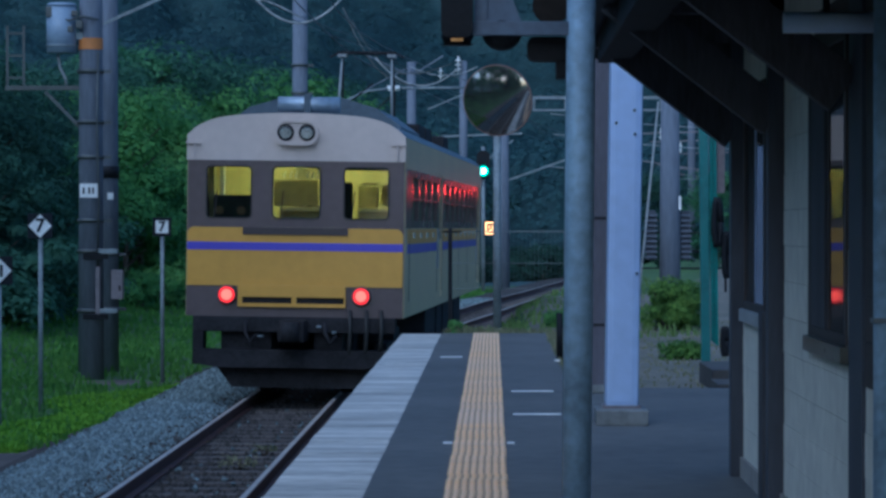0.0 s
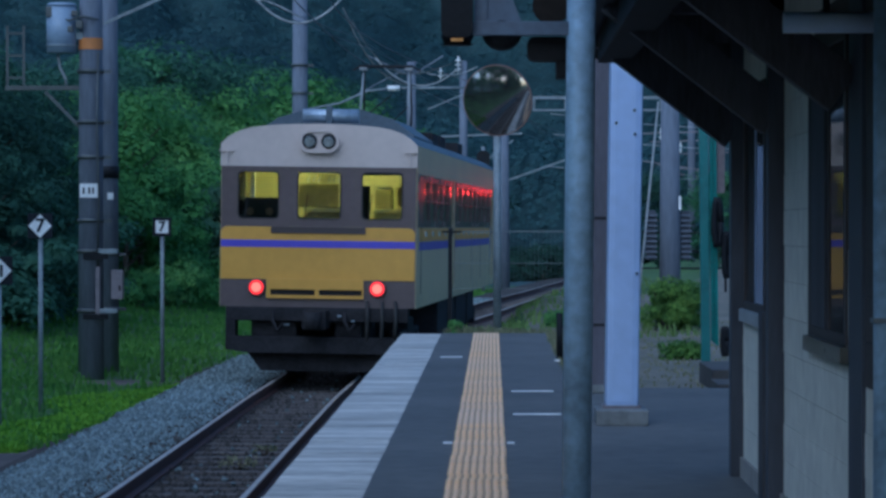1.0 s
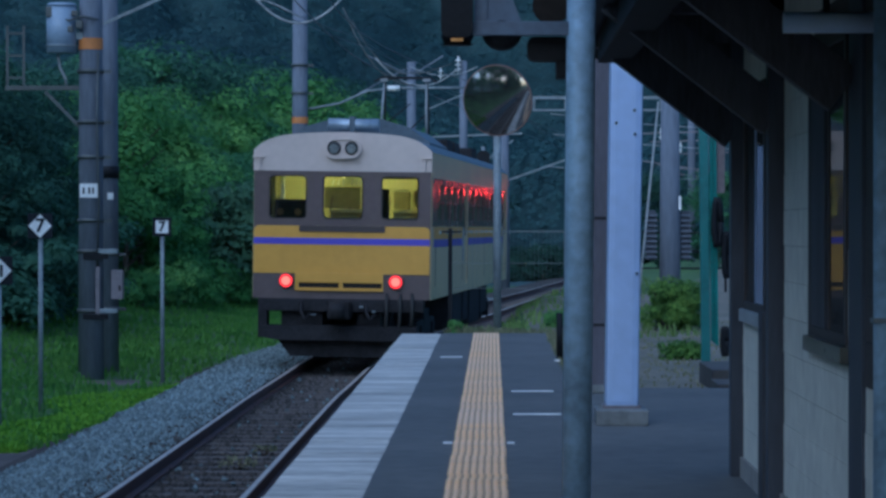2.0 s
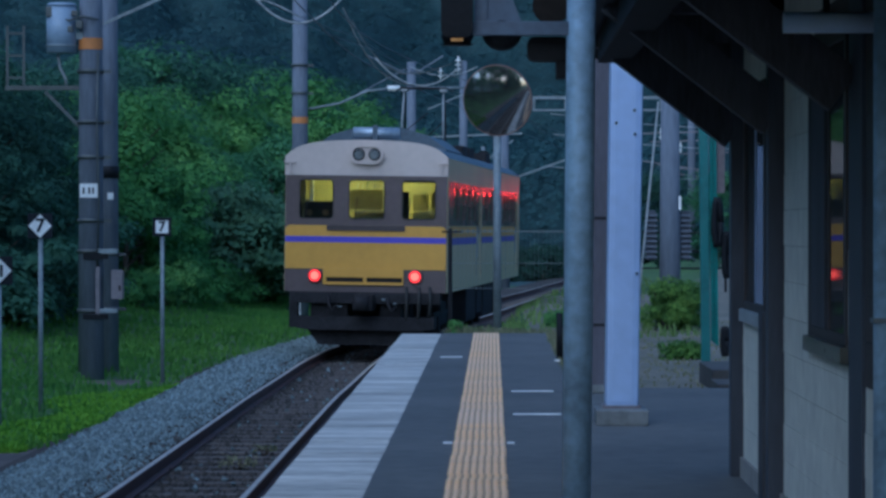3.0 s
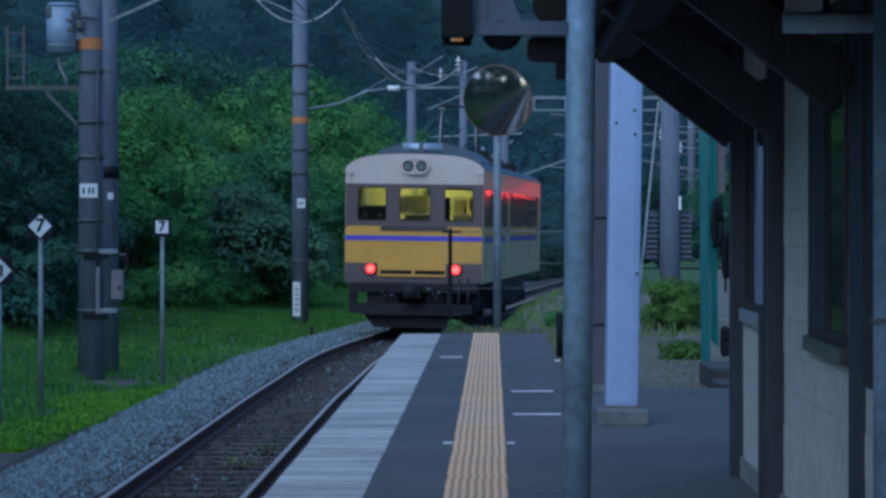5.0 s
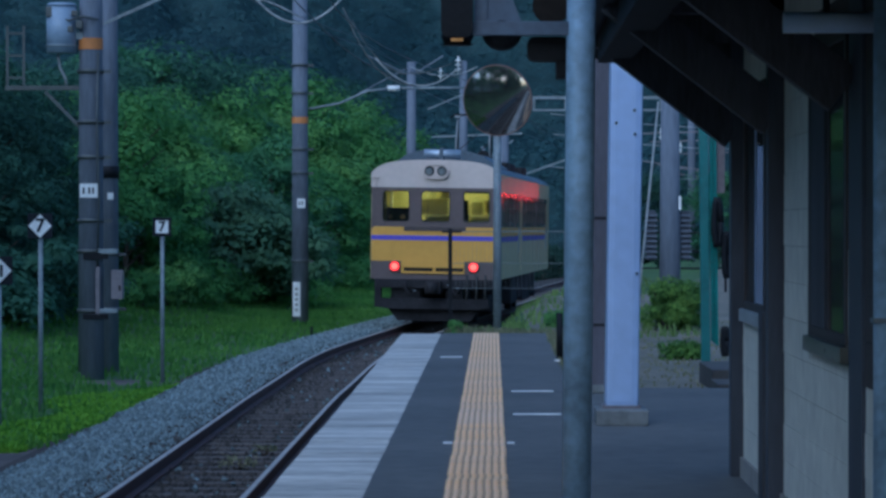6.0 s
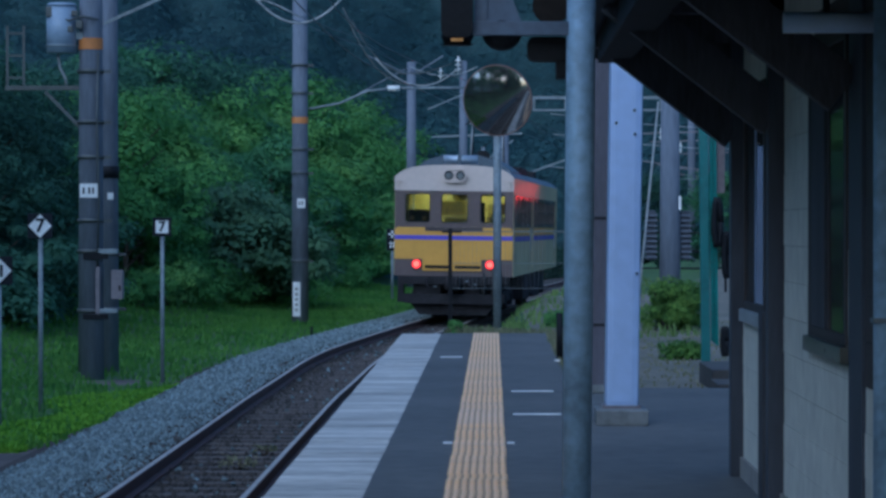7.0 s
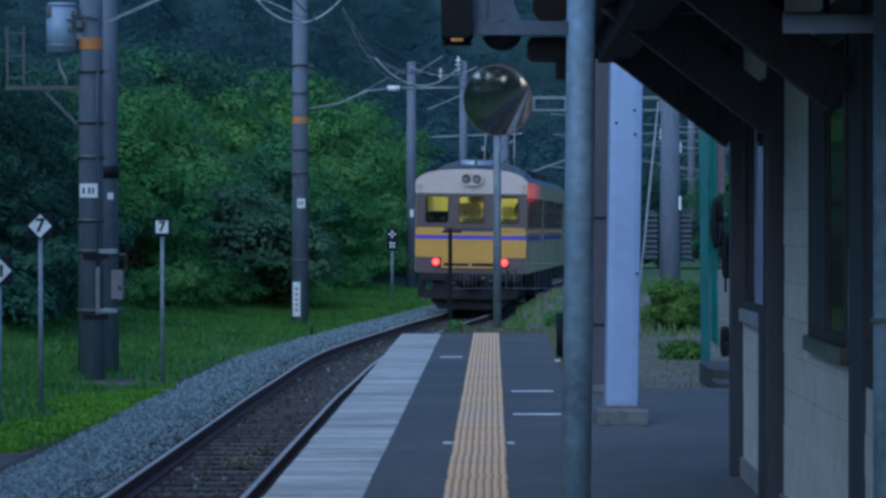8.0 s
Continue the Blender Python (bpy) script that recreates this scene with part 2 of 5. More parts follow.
def path_tube(bm, pts, r, seg=6):
    pts, last = [Vector(p) for p in pts], None
    for i, p in enumerate(pts):
        d = pts[min(i + 1, len(pts) - 1)] - pts[max(i - 1, 0)]
        s = d.cross(Vector((0.3, 1, 0.1)) if abs(d.normalized().y) < 0.8 else Vector((1, 0.1, 0.3))).normalized()
        u = s.cross(d).normalized()
        now = [bm.verts.new(p + r * (s * math.cos(2 * math.pi * k / seg) + u * math.sin(2 * math.pi * k / seg))) for k in range(seg)]
        if last:
            for k in range(seg):
                bm.faces.new((last[k], last[(k + 1) % seg], now[(k + 1) % seg], now[k])).smooth = True
        else:
            bm.faces.new(now[::-1])
        last = now
    bm.faces.new(last)
    bmesh.ops.recalc_face_normals(bm, faces=bm.faces[:])
    return bm


def beam(bm, p0, p1, w, h, bevel=0.0):
    """A straight squared timber from p0 to p1, w wide and h deep."""
    p0, p1 = Vector(p0), Vector(p1)
    d = p1 - p0
    up = Vector((0, 1, 0)) if abs(d.normalized().z) > 0.95 else Vector((0, 0, 1))
    s = d.cross(up).normalized()
    u = s.cross(d).normalized()
    m = Matrix((s, d.normalized(), u)).transposed().to_4x4()
    m.translation = p0
    return box(bm, -w / 2, w / 2, 0, d.length, -h / 2, h / 2, bevel, m)


def prism(bm, pts, a, b, axis="y"):
    """A flat outline, drawn out from a to b along an axis."""
    def at(p, d):
        return (p[0], d, p[1]) if axis == "y" else (d, p[0], p[1]) if axis == "x" else (p[0], p[1], d)
    lo, hi = [bm.verts.new(at(p, a)) for p in pts], [bm.verts.new(at(p, b)) for p in pts]
    bm.faces.new(lo), bm.faces.new(hi[::-1])
    for i in range(len(pts)):
        j = (i + 1) % len(pts)
        bm.faces.new((lo[j], lo[i], hi[i], hi[j]))
    bmesh.ops.recalc_face_normals(bm, faces=bm.faces[:])
    return bm


def pierced(bm, u0, u1, v0, v1, holes, a, b, axis="y"):
    """A board with rectangular openings right through it, in one shell: u across, v up, a to b its thickness."""
    us = sorted({u0, u1, *(min(max(h[i], u0), u1) for h in holes for i in (0, 1))})
    vs = sorted({v0, v1, *(min(max(h[i], v0), v1) for h in holes for i in (2, 3))})
    made = {}

    def vert(i, j, k):
        if (i, j, k) not in made:
            d = (a, b)[k]
            made[i, j, k] = bm.verts.new((us[i], d, vs[j]) if axis == "y" else (d, us[i], vs[j]))
        return made[i, j, k]

    def solid(i, j):
        if not (0 <= i < len(us) - 1 and 0 <= j < len(vs) - 1):
            return False
        u, v = (us[i] + us[i + 1]) / 2, (vs[j] + vs[j + 1]) / 2
        return not any(h[0] <= u <= h[1] and h[2] <= v <= h[3] for h in holes)

    for i in range(len(us) - 1):
        for j in range(len(vs) - 1):
            if solid(i, j):
                for k in (0, 1):
                    bm.faces.new((vert(i, j, k), vert(i + 1, j, k), vert(i + 1, j + 1, k), vert(i, j + 1, k)))
                for di, dj, p, q in ((-1, 0, (i, j), (i, j + 1)), (1, 0, (i + 1, j), (i + 1, j + 1)), (0, -1, (i, j), (i + 1, j)), (0, 1, (i, j + 1), (i + 1, j + 1))):
                    if not solid(i + di, j + dj):
                        bm.faces.new((vert(*p, 0), vert(*q, 0), vert(*q, 1), vert(*p, 1)))
    bmesh.ops.recalc_face_normals(bm, faces=bm.faces[:])
    return bm


def mesh_of(bm, name, material):
    me = bpy.data.meshes.new(name)
    bm.to_mesh(me)
    bm.free()
    me.materials.append(material)
    return me


def part(name, bm, material, parent, label=""):
    ob = new(name, mesh_of(bm, name, material))
    ob.parent = parent
    return tagged(ob, label)


def piece(name, me, parent, loc=(0, 0, 0), rz=0.0):
    ob = new(name, me)
    ob.parent = parent
    ob.location, ob.rotation_euler = loc, (0, 0, rz)
    return ob


def thing(name, label, category, group="", loc=(0, 0, 0), rz=0.0, kind=""):
    ob = new(name)
    ob.location, ob.rotation_euler, ob.empty_display_size = loc, (0, 0, rz), 0.2
    return tagged(ob, label, category, group, kind)


def single(name, bm, material, label, category, kind="", group=""):
    return tagged(new(name, mesh_of(bm, name, material)), label, category, group, kind)


def raw(name, verts, faces, material):
    me = bpy.data.meshes.new(name)
    me.from_pydata(verts, [], faces)
    me.materials.append(material)
    return me


def B():
    return bmesh.new()


# ---- the line of the track ----
RAIL_Z = -0.95
BEND = 0.07


def track_x(y):
    return bend_x(y) - 0.2 * smooth(42, 55, y) * (1 - smooth(66, 84, y)) + 0.5 * smooth(84, 112, y) + 0.02 * max(0.0, y - 112)


def bend_x(y):
    if y < 37.5:
        return -2.595
    if y < 58.5:
        return -2.595 + BEND / 21 * (y - 37.5) ** 2 / 2
    return -2.595 + BEND * 10.5 + BEND * (y - 58.5)


def smooth(a, b, v):
    t = min(1.0, max(0.0, (v - a) / (b - a)))
    return t * t * (3 - 2 * t)


def ground_z(x, y):
    d = x - track_x(y)
    low = -1.17 + 0.10 * noise.noise((x * 0.25, y * 0.12, 0)) * smooth(2.6, 4.5, abs(d))
    left = smooth(5.5, 14, -d) * 1.6
    yard = smooth(35.8, 36.2, y) if x < 0.62 else smooth(23.6, 24.2, y) if x < 1.3 else 1.0
    bank = smooth(37, 43, y)
    right = smooth(1.5 + 0.2 * bank, 2.1 + 1.1 * bank, d) * yard * (1.08 + 0.05 * noise.noise((x * 0.6, y * 0.3, 5)))
    far = smooth(140, 400, y) * 62 + smooth(60, 300, -x) * 40
    return low + left + right + far * max(smooth(8, 40, abs(d)), smooth(200, 260, y))


def bare(x, y):
    """A trodden patch of soil at the foot of the line pole."""
    return ((x + 5.75) / 0.6) ** 2 + ((y - 47.2) / 0.8) ** 2 < 1 + 0.5 * noise.noise((x * 2, y * 2, 1))


# ---- ground, track and platform ----
def build_ground():
    xs = [-600, -400, -250, -160, -110, -80, -60, -45, -35, -28, -22, -18] + [-15 + 0.5 * i for i in range(50)] + [11, 13, 16, 20, 26, 34, 45, 60, 80, 110, 160, 250, 400, 600]
    ys = [-200, -100, -60, -30] + [-10 + 4 * i for i in range(8)] + [22 + 0.5 * i for i in range(84)] + [64 + 2 * i for i in range(50)] + [166, 175, 185, 200, 220, 250, 290, 340, 400, 480, 600, 900]
    verts = [(x, y, ground_z(x, y)) for y in ys for x in xs]
    n = len(xs)
    faces = [(j * n + i, j * n + i + 1, (j + 1) * n + i + 1, (j + 1) * n + i) for j in range(len(ys) - 1) for i in range(n - 1)]
    me = raw("ground", verts, faces, TURF)
    me.materials.append(EARTH)
    me.materials.append(FLOOR_HAZY)
    me.materials.append(SOIL)
    for f in me.polygons:
        c = f.center
        f.use_smooth = True
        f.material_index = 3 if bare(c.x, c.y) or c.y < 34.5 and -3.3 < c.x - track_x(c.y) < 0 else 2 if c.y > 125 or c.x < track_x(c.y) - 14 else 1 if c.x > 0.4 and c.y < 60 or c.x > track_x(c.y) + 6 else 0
    tagged(new("ground", me), "grassy earth ground rising to a wooded bank", "ground", kind="structure")


def cant(y):
    """The lean of the track in its bend, the outer rail raised."""
    return 0.03 * smooth(36, 52, y)


def swept(profile, y0, y1, step, material, name, parent, closed=True):
    """A profile (offset from the track's middle, height) carried along the track."""
    n = int((y1 - y0) / step)
    verts, faces, k = [], [], len(profile)
    for i in range(n + 1):
        y = y0 + (y1 - y0) * i / n
        verts += [(track_x(y) + d, y, z + cant(y) * (0.566 - max(d, -0.9))) for d, z in profile]
    for i in range(n):
        for j in range(k if closed else k - 1):
            a, b = i * k + j, i * k + (j + 1) % k
            faces.append((a, b, b + k, a + k))
    ob = new(name, raw(name, verts, faces, material))
    ob.parent = parent
    return ob


def build_track():
    tr = thing("railway_track", "single railway track, rusty rails on wooden sleepers in ballast", "railway track", kind="structure")
    z = RAIL_Z
    swept([(-2.75, z - 0.36), (-2.3, z - 0.2), (-1.45, z - 0.09), (-1.0, z - 0.10), (-0.7, z - 0.16), (0, z - 0.175), (0.7, z - 0.17), (1.2, z - 0.12), (1.5, z - 0.12), (2.1, z - 0.2), (2.6, z - 0.4)], -60, 190, 1.5, BED, "ballast_bed", tr, False)
    for s in (-0.566, 0.566):
        swept([(s - 0.06, z - 0.15), (s - 0.06, z - 0.135), (s - 0.009, z - 0.115), (s - 0.009, z - 0.045), (s - 0.032, z - 0.035), (s - 0.032, z - 0.004),
               (s + 0.032, z - 0.004), (s + 0.032, z - 0.035), (s + 0.009, z - 0.045), (s + 0.009, z - 0.115), (s + 0.06, z - 0.135), (s + 0.06, z - 0.15)], -60, 190, 1.5, RUST, "rail", tr)
        swept([(s - 0.024, z - 0.003), (s - 0.022, z), (s + 0.022, z), (s + 0.024, z - 0.003)], -60, 190, 1.5, RAILTOP, "rail_head", tr, False)
    me = mesh_of(box(B(), -1.0, 1.0, -0.1, 0.1, -0.1, 0.0, 0.012), "sleeper", SLEEPER)
    rng = random.Random(4)
    y = -14.0
    while y < 150:
        slope = 0 if y < 37.5 else BEND * min(1, (y - 37.5) / 21)
        piece("sleeper", me, tr, (track_x(y) + rng.uniform(-0.02, 0.02), y, z - 0.15 + cant(y) * 0.566 + rng.uniform(-0.006, 0.0)), -slope + rng.uniform(-0.01, 0.01))
        y += 0.62 + rng.uniform(-0.03, 0.03)


def shoulder(y):
    """How far left of the track's middle the ballast reaches; its edge wanders."""
    return -2.07 - 0.30 * smooth(44, 66, y) + 0.10 * noise.noise((0, y * 0.9, 3)) + 0.06 * noise.noise((0, y * 3.1, 7))


def stones(name, n, d0, d1, y0, y1, size, material, seed, lift):
    rng = np.random.default_rng(seed)
    ys = y0 + (y1 - y0) * rng.random(n) ** 1.4
    reach = np.array([shoulder(y) if d0 < -2 else d0 for y in ys])
    ds = d1 + (reach - d1) * rng.random(n)
    base = np.array([(1, 0, 0), (-1, 0, 0), (0, 1, 0), (0, -1, 0), (0, 0, 1), (0, 0, -1)], float)
    tri = np.array([(0, 2, 4), (2, 1, 4), (1, 3, 4), (3, 0, 4), (2, 0, 5), (1, 2, 5), (3, 1, 5), (0, 3, 5)])
    verts = np.empty((n, 6, 3))
    for i in range(n):
        a = rng.random() * 6.3
        c, s = math.cos(a), math.sin(a)
        r = size * (0.6 + 0.8 * rng.random())
        p = base * (r * (0.7 + 0.6 * rng.random((6, 1)))) + rng.normal(0, r * 0.18, (6, 3))
        q = p.copy()
        q[:, 0], q[:, 1] = c * p[:, 0] - s * p[:, 1], s * p[:, 0] + c * p[:, 1]
        verts[i] = q + (track_x(ys[i]) + ds[i], ys[i], lift(ds[i]) + cant(ys[i]) * (0.566 - max(ds[i], -0.9)) + r * 0.3)
    faces = (tri[None] + 6 * np.arange(n)[:, None, None]).reshape(-1, 3)
    return raw(name, verts.reshape(-1, 3).tolist(), faces.tolist(), material)


def bed_z(d):
    z = RAIL_Z
    return float(np.interp(d, (-2.75, -2.3, -1.45, -1.0, -0.7, 0, 0.7, 1.2, 1.5), (z - 0.33, z - 0.2, z - 0.09, z - 0.1, z - 0.16, z - 0.175, z - 0.17, z - 0.12, z - 0.12)))


def build_ballast():
    tagged(new("stray_ballast", stones("stray_ballast", 150, -0.5, 0.5, 20, 70, 0.026, BALLAST, 6, lambda d: bed_z(d) + 0.02)), "stray pale ballast stones between the rails", "ballast", kind="stuff")
    tagged(new("ballast", stones("ballast", 32000, -2.42, -0.80, 20, 96, 0.029, BALLAST, 3, bed_z)), "loose grey crushed stone ballast beside the rails", "ballast", kind="stuff")
    oily = mat("oily_stone", (0.058, 0.05, 0.045), 0.9, scale=10, var=0.4, island=0.55)
    tagged(new("dark_ballast", stones("dark_ballast", 8500, -0.5, 0.5, 20, 90, 0.022, oily, 5, bed_z)), "dark oily ballast stone between the rails", "ballast", kind="stuff")
    # Darkened beside the rail for dirt and for the rail's own shade.
    tagged(new("rusty_ballast", stones("rusty_ballast", 5000, -1.06, -0.66, 20, 90, 0.025, oily, 8, bed_z)), "rust-brown ballast stone along the rail, rail shade in its colour", "ballast", kind="stuff")


END = 35.8
PLAT_Y0 = -25.0


def build_platform():
    pf = thing("platform", "asphalt station platform with a pale concrete edge", "platform", kind="structure")
    b = B()
    box(b, -0.60, 0.62, PLAT_Y0, END, -0.25, 0.0)
    box(b, 0.62, 9.0, PLAT_Y0, 23.6, -0.25, 0.0)
    part("asphalt_surface", b, ASPHALT, pf)
    part("platform_wall", box(B(), -0.92, 0.60, PLAT_Y0, END - 0.05, -1.4, -0.22), CONCRETE, pf)
    rng = random.Random(9)
    slabs = [mesh_of(box(B(), -0.23, 0.23, 0, ln, -0.16, 0.0, 0.008), "coping_slab", COPING) for ln in (0.892, 0.592)]
    y = PLAT_Y0
    while y < END - 0.3:
        ln = 0 if rng.random() < 0.6 else 1
        w = (0.9, 0.6)[ln]
        if y + w > END:
            break
        piece("coping_slab", slabs[ln], pf, (-0.828 + rng.uniform(-0.002, 0.002), y, 0.004 + rng.uniform(-0.003, 0.003)))
        y += w
    b = B()
    box(b, -0.15, 0.15, 0, 0.2985, 0, 0.008)
    flat = len(b.faces)
    for i in range(8):
        for j in range(7):
            x, yy = -0.131 + 0.0375 * i, 0.022 + 0.0425 * j
            tube(b, (x, yy, 0.007), (x, yy, 0.0135), 0.0135, 0.0105, 6)
    b.faces.ensure_lookup_table()
    for f in b.faces[flat:]:
        f.material_index = 1
    tile = mesh_of(b, "tactile_tile", TACTILE_SHADED)
    tile.materials.append(TACTILE)
    y = -4.0
    while y + 0.3 < END:
        piece("tactile_tile", tile, pf, (-0.076 + rng.uniform(-0.003, 0.003), y, 0.002))
        y += 0.3
    for x0, x1, yy, w in ((0.14, 0.46, 23.1, 0.13), (0.135, 0.457, 20.25, 0.13), (-0.5, -0.29, 29.2, 0.16), (-0.285, -0.232, 17.55, 0.13), (0.083, 0.125, 17.55, 0.13)):
        part("painted_mark", box(B(), x0, x1, yy - w / 2, yy + w / 2, 0.0, 0.004), LINE, pf, "worn white painted mark")


# ---- foliage ----
def leaf_cloud(name, centres, per, spread, size, material, seed, droop=0.3, dome=0.0, jitter=0.33):
    """Leaves as small folded blades round many centres, with the gaps and ragged rim of real foliage."""
    rng = np.random.default_rng(seed)
    c = np.repeat(np.asarray(centres, float), per, axis=0)
    n = len(c)
    v = rng.normal(size=(n, 3))
    v[:, 2] = np.where(v[:, 2] < -0.35 * (1 - dome), np.abs(v[:, 2]) * 0.8 - 0.25, v[:, 2]) if dome else v[:, 2]
    v /= np.linalg.norm(v, axis=1)[:, None]
    spread = np.repeat(spread * (0.55 + 0.8 * rng.random((len(centres), 1))), per, axis=0)
    r = spread * (0.55 + 0.55 * rng.random((n, 1)) ** 0.6)
    p = c + v * r * (1, 1, 0.8 - 0.25 * dome)
    nrm = v + (0, 0, 0.45) + rng.normal(0, jitter, (n, 3))
    nrm /= np.linalg.norm(nrm, axis=1)[:, None]
    t = np.cross(nrm, rng.normal(size=(n, 3)))
    t /= np.linalg.norm(t, axis=1)[:, None]
    t[:, 2] -= droop
    u = np.cross(nrm, t)
    s = size * (0.6 + 0.8 * rng.random((n, 1)))
    verts = np.stack((p - t * s, p + u * s * 0.55 + nrm * s * 0.12, p + t * s, p - u * s * 0.55 + nrm * s * 0.12), 1).reshape(-1, 3)
    k = 4 * np.arange(n)[:, None]
    faces = np.concatenate((k + (0, 1, 2), k + (0, 2, 3)), 0)
    return raw(name, verts.tolist(), faces.tolist(), material)


def sprays(name, centres, per, spread, size, material, seed, flat=0.5, jitter=0.25, shell=0.5):
    """Foliage in flattened sprays: small leaves that roof each spray over and leave its underside thin and dark."""
    rng = np.random.default_rng(seed)
    c = np.repeat(np.asarray(centres, float), per, axis=0)
    n = len(c)
    v = rng.normal(size=(n, 3))
    low = (v[:, 2] < 0) & (rng.random(n) < 0.8)
    v[low, 2] *= -1
    v /= np.linalg.norm(v, axis=1)[:, None]
    r = np.repeat(spread * (0.45 + 0.95 * rng.random((len(centres), 1))), per, axis=0) * (1.1 - shell + shell * rng.random((n, 1)) ** 0.6)
    p = c + v * r * (1, 1, flat)
    p[:, 2] -= 0.35 * (v[:, 0] ** 2 + v[:, 1] ** 2) * r[:, 0] * rng.random(n)
    nrm = v * (1, 1, 1.3) + (0, 0, 0.3) + rng.normal(0, jitter, (n, 3))
    nrm /= np.linalg.norm(nrm, axis=1)[:, None]
    t = np.cross(nrm, rng.normal(size=(n, 3)))
    t /= np.linalg.norm(t, axis=1)[:, None]
    u = np.cross(nrm, t)
    s = size * (0.6 + 0.9 * rng.random((n, 1)))
    verts = np.stack((p - t * s + u * s * 0.5, p - t * s * 0.6 - u * s * 0.6, p + t * s * 1.2), 1).reshape(-1, 3)
    return raw(name, verts.tolist(), np.arange(3 * n).reshape(-1, 3).tolist(), material)


def tree_mesh(seed, h, w, material, leaves):
    """Crown in sprays from near the ground to the top, uneven in outline."""
    rng = np.random.default_rng(seed)
    cs = []
    while len(cs) < 64:
        z = rng.random() ** 0.85
        a = rng.random() * 6.283
        rad = w * (0.55 + 0.45 * math.sin(math.pi * min(1, 0.25 + 0.75 * z))) * (1 - 0.8 * max(0, z - 0.55)) * (0.45 + 0.65 * rng.random())
        cs.append((rad * math.cos(a), rad * math.sin(a), 0.25 + z * (h - 0.6)))
    return sprays("crown", cs, leaves // 64, 0.36 * w, 0.078, material, seed + 50)


def trunk_mesh(seed, h):
    rng = random.Random(seed)
    b = B()
    tube(b, (0, 0, -0.4), (0.1, 0.05, h * 0.45), 0.16, 0.1, 8)
    tube(b, (0.1, 0.05, h * 0.45), (0.0, 0.1, h * 0.85), 0.1, 0.03, 8)
    for i in range(5):
        a, z = rng.random() * 6.3, h * (0.25 + 0.1 * i)
        tube(b, (0.08, 0.04, z), (math.cos(a) * h * 0.22, math.sin(a) * h * 0.22, z + h * 0.16), 0.06, 0.015, 6)
    return mesh_of(b, "trunk", BARK)


def plant_tree(kinds, k, x, y, s, rz, group, label):
    t = thing("shrub" if "shrub" in label else "tree", label, "shrub" if "shrub" in label else "tree", group, (x, y, ground_z(x, y) - 0.05), rz)
    t.scale = (s, s, s)
    tr, cr = new("trunk", kinds[k][0]), new("crown", kinds[k][1])
    tr.parent = cr.parent = t


def wood_edge(y):
    """How far left of the track the wood begins."""
    return float(np.interp(y, (30, 60, 75, 90, 100, 120, 170), (14, 11, 8.2, 7.7, 8.0, 8.6, 8.6)))


def build_hillside():
    """The hill far behind: a canopy of domed crowns of many sizes, rough with leaf sprays."""
    rng = np.random.default_rng(8)
    n = 2300
    cy = 142 + 130 * rng.random(n)
    cx = rng.uniform(-0.19, 0.16, n) * cy
    rad = rng.uniform(1.7, 3.7, n)
    top = np.array([ground_z(x, y) for x, y in zip(cx, cy)]) + 1.5 + rad * rng.uniform(0.8, 1.5, n)

    def canopy(x, y):
        near = top[None] - 1.15 * rad[None] * ((x[:, None] - cx) ** 2 + (y[:, None] - cy) ** 2) / rad[None] ** 2
        return near.max(axis=1)

    ys, us = np.arange(138, 276, 0.9), np.linspace(-0.2, 0.17, 76)
    verts = []
    for y in ys:
        z = np.maximum(canopy(us * y, np.full(len(us), y)), [ground_z(u * y, y) + 1.0 for u in us])
        verts += [(u * y, y, float(h)) for u, h in zip(us, z)]
    k = len(us)
    faces = [(j * k + i, j * k + i + 1, (j + 1) * k + i + 1, (j + 1) * k + i) for j in range(len(ys) - 1) for i in range(k - 1)]
    me = raw("hillside_wood", verts, faces, LEAF_HAZY)
    for f in me.polygons:
        f.use_smooth = True
    hill = tagged(new("hillside_wood", me), "wooded hillside behind the railway, haze coloured into it", "woodland", kind="stuff")
    # leaf sprays standing off the crowns
    v = np.array(verts)
    quad = np.repeat(np.array(faces), 34, axis=0)
    w0, w1 = rng.random((len(quad), 1)), rng.random((len(quad), 1))
    e0, e1 = v[quad[:, 1]] - v[quad[:, 0]], v[quad[:, 3]] - v[quad[:, 0]]
    p = (v[quad[:, 0]] * (1 - w0) + v[quad[:, 1]] * w0) * (1 - w1) + (v[quad[:, 3]] * (1 - w0) + v[quad[:, 2]] * w0) * w1
    nrm = np.cross(e0, e1)
    nrm /= np.linalg.norm(nrm, axis=1)[:, None]
    p += nrm * 0.9 * rng.random((len(p), 1)) ** 1.5
    nrm += (0, 0, 0.3) + rng.normal(0, 0.2, (len(p), 3))
    nrm /= np.linalg.norm(nrm, axis=1)[:, None]
    t = np.cross(nrm, rng.normal(size=(len(p), 3)))
    t /= np.linalg.norm(t, axis=1)[:, None]
    u, s = np.cross(nrm, t), 0.135 * (0.6 + 0.8 * rng.random((len(p), 1)))
    v = np.stack((p - t * s + u * s * 0.5, p - t * s * 0.6 - u * s * 0.6, p + t * s * 1.2), 1).reshape(-1, 3)
    new("leaf_sprays", raw("leaf_sprays", v.tolist(), np.arange(len(v)).reshape(-1, 3).tolist(), LEAF_HAZY)).parent = hill


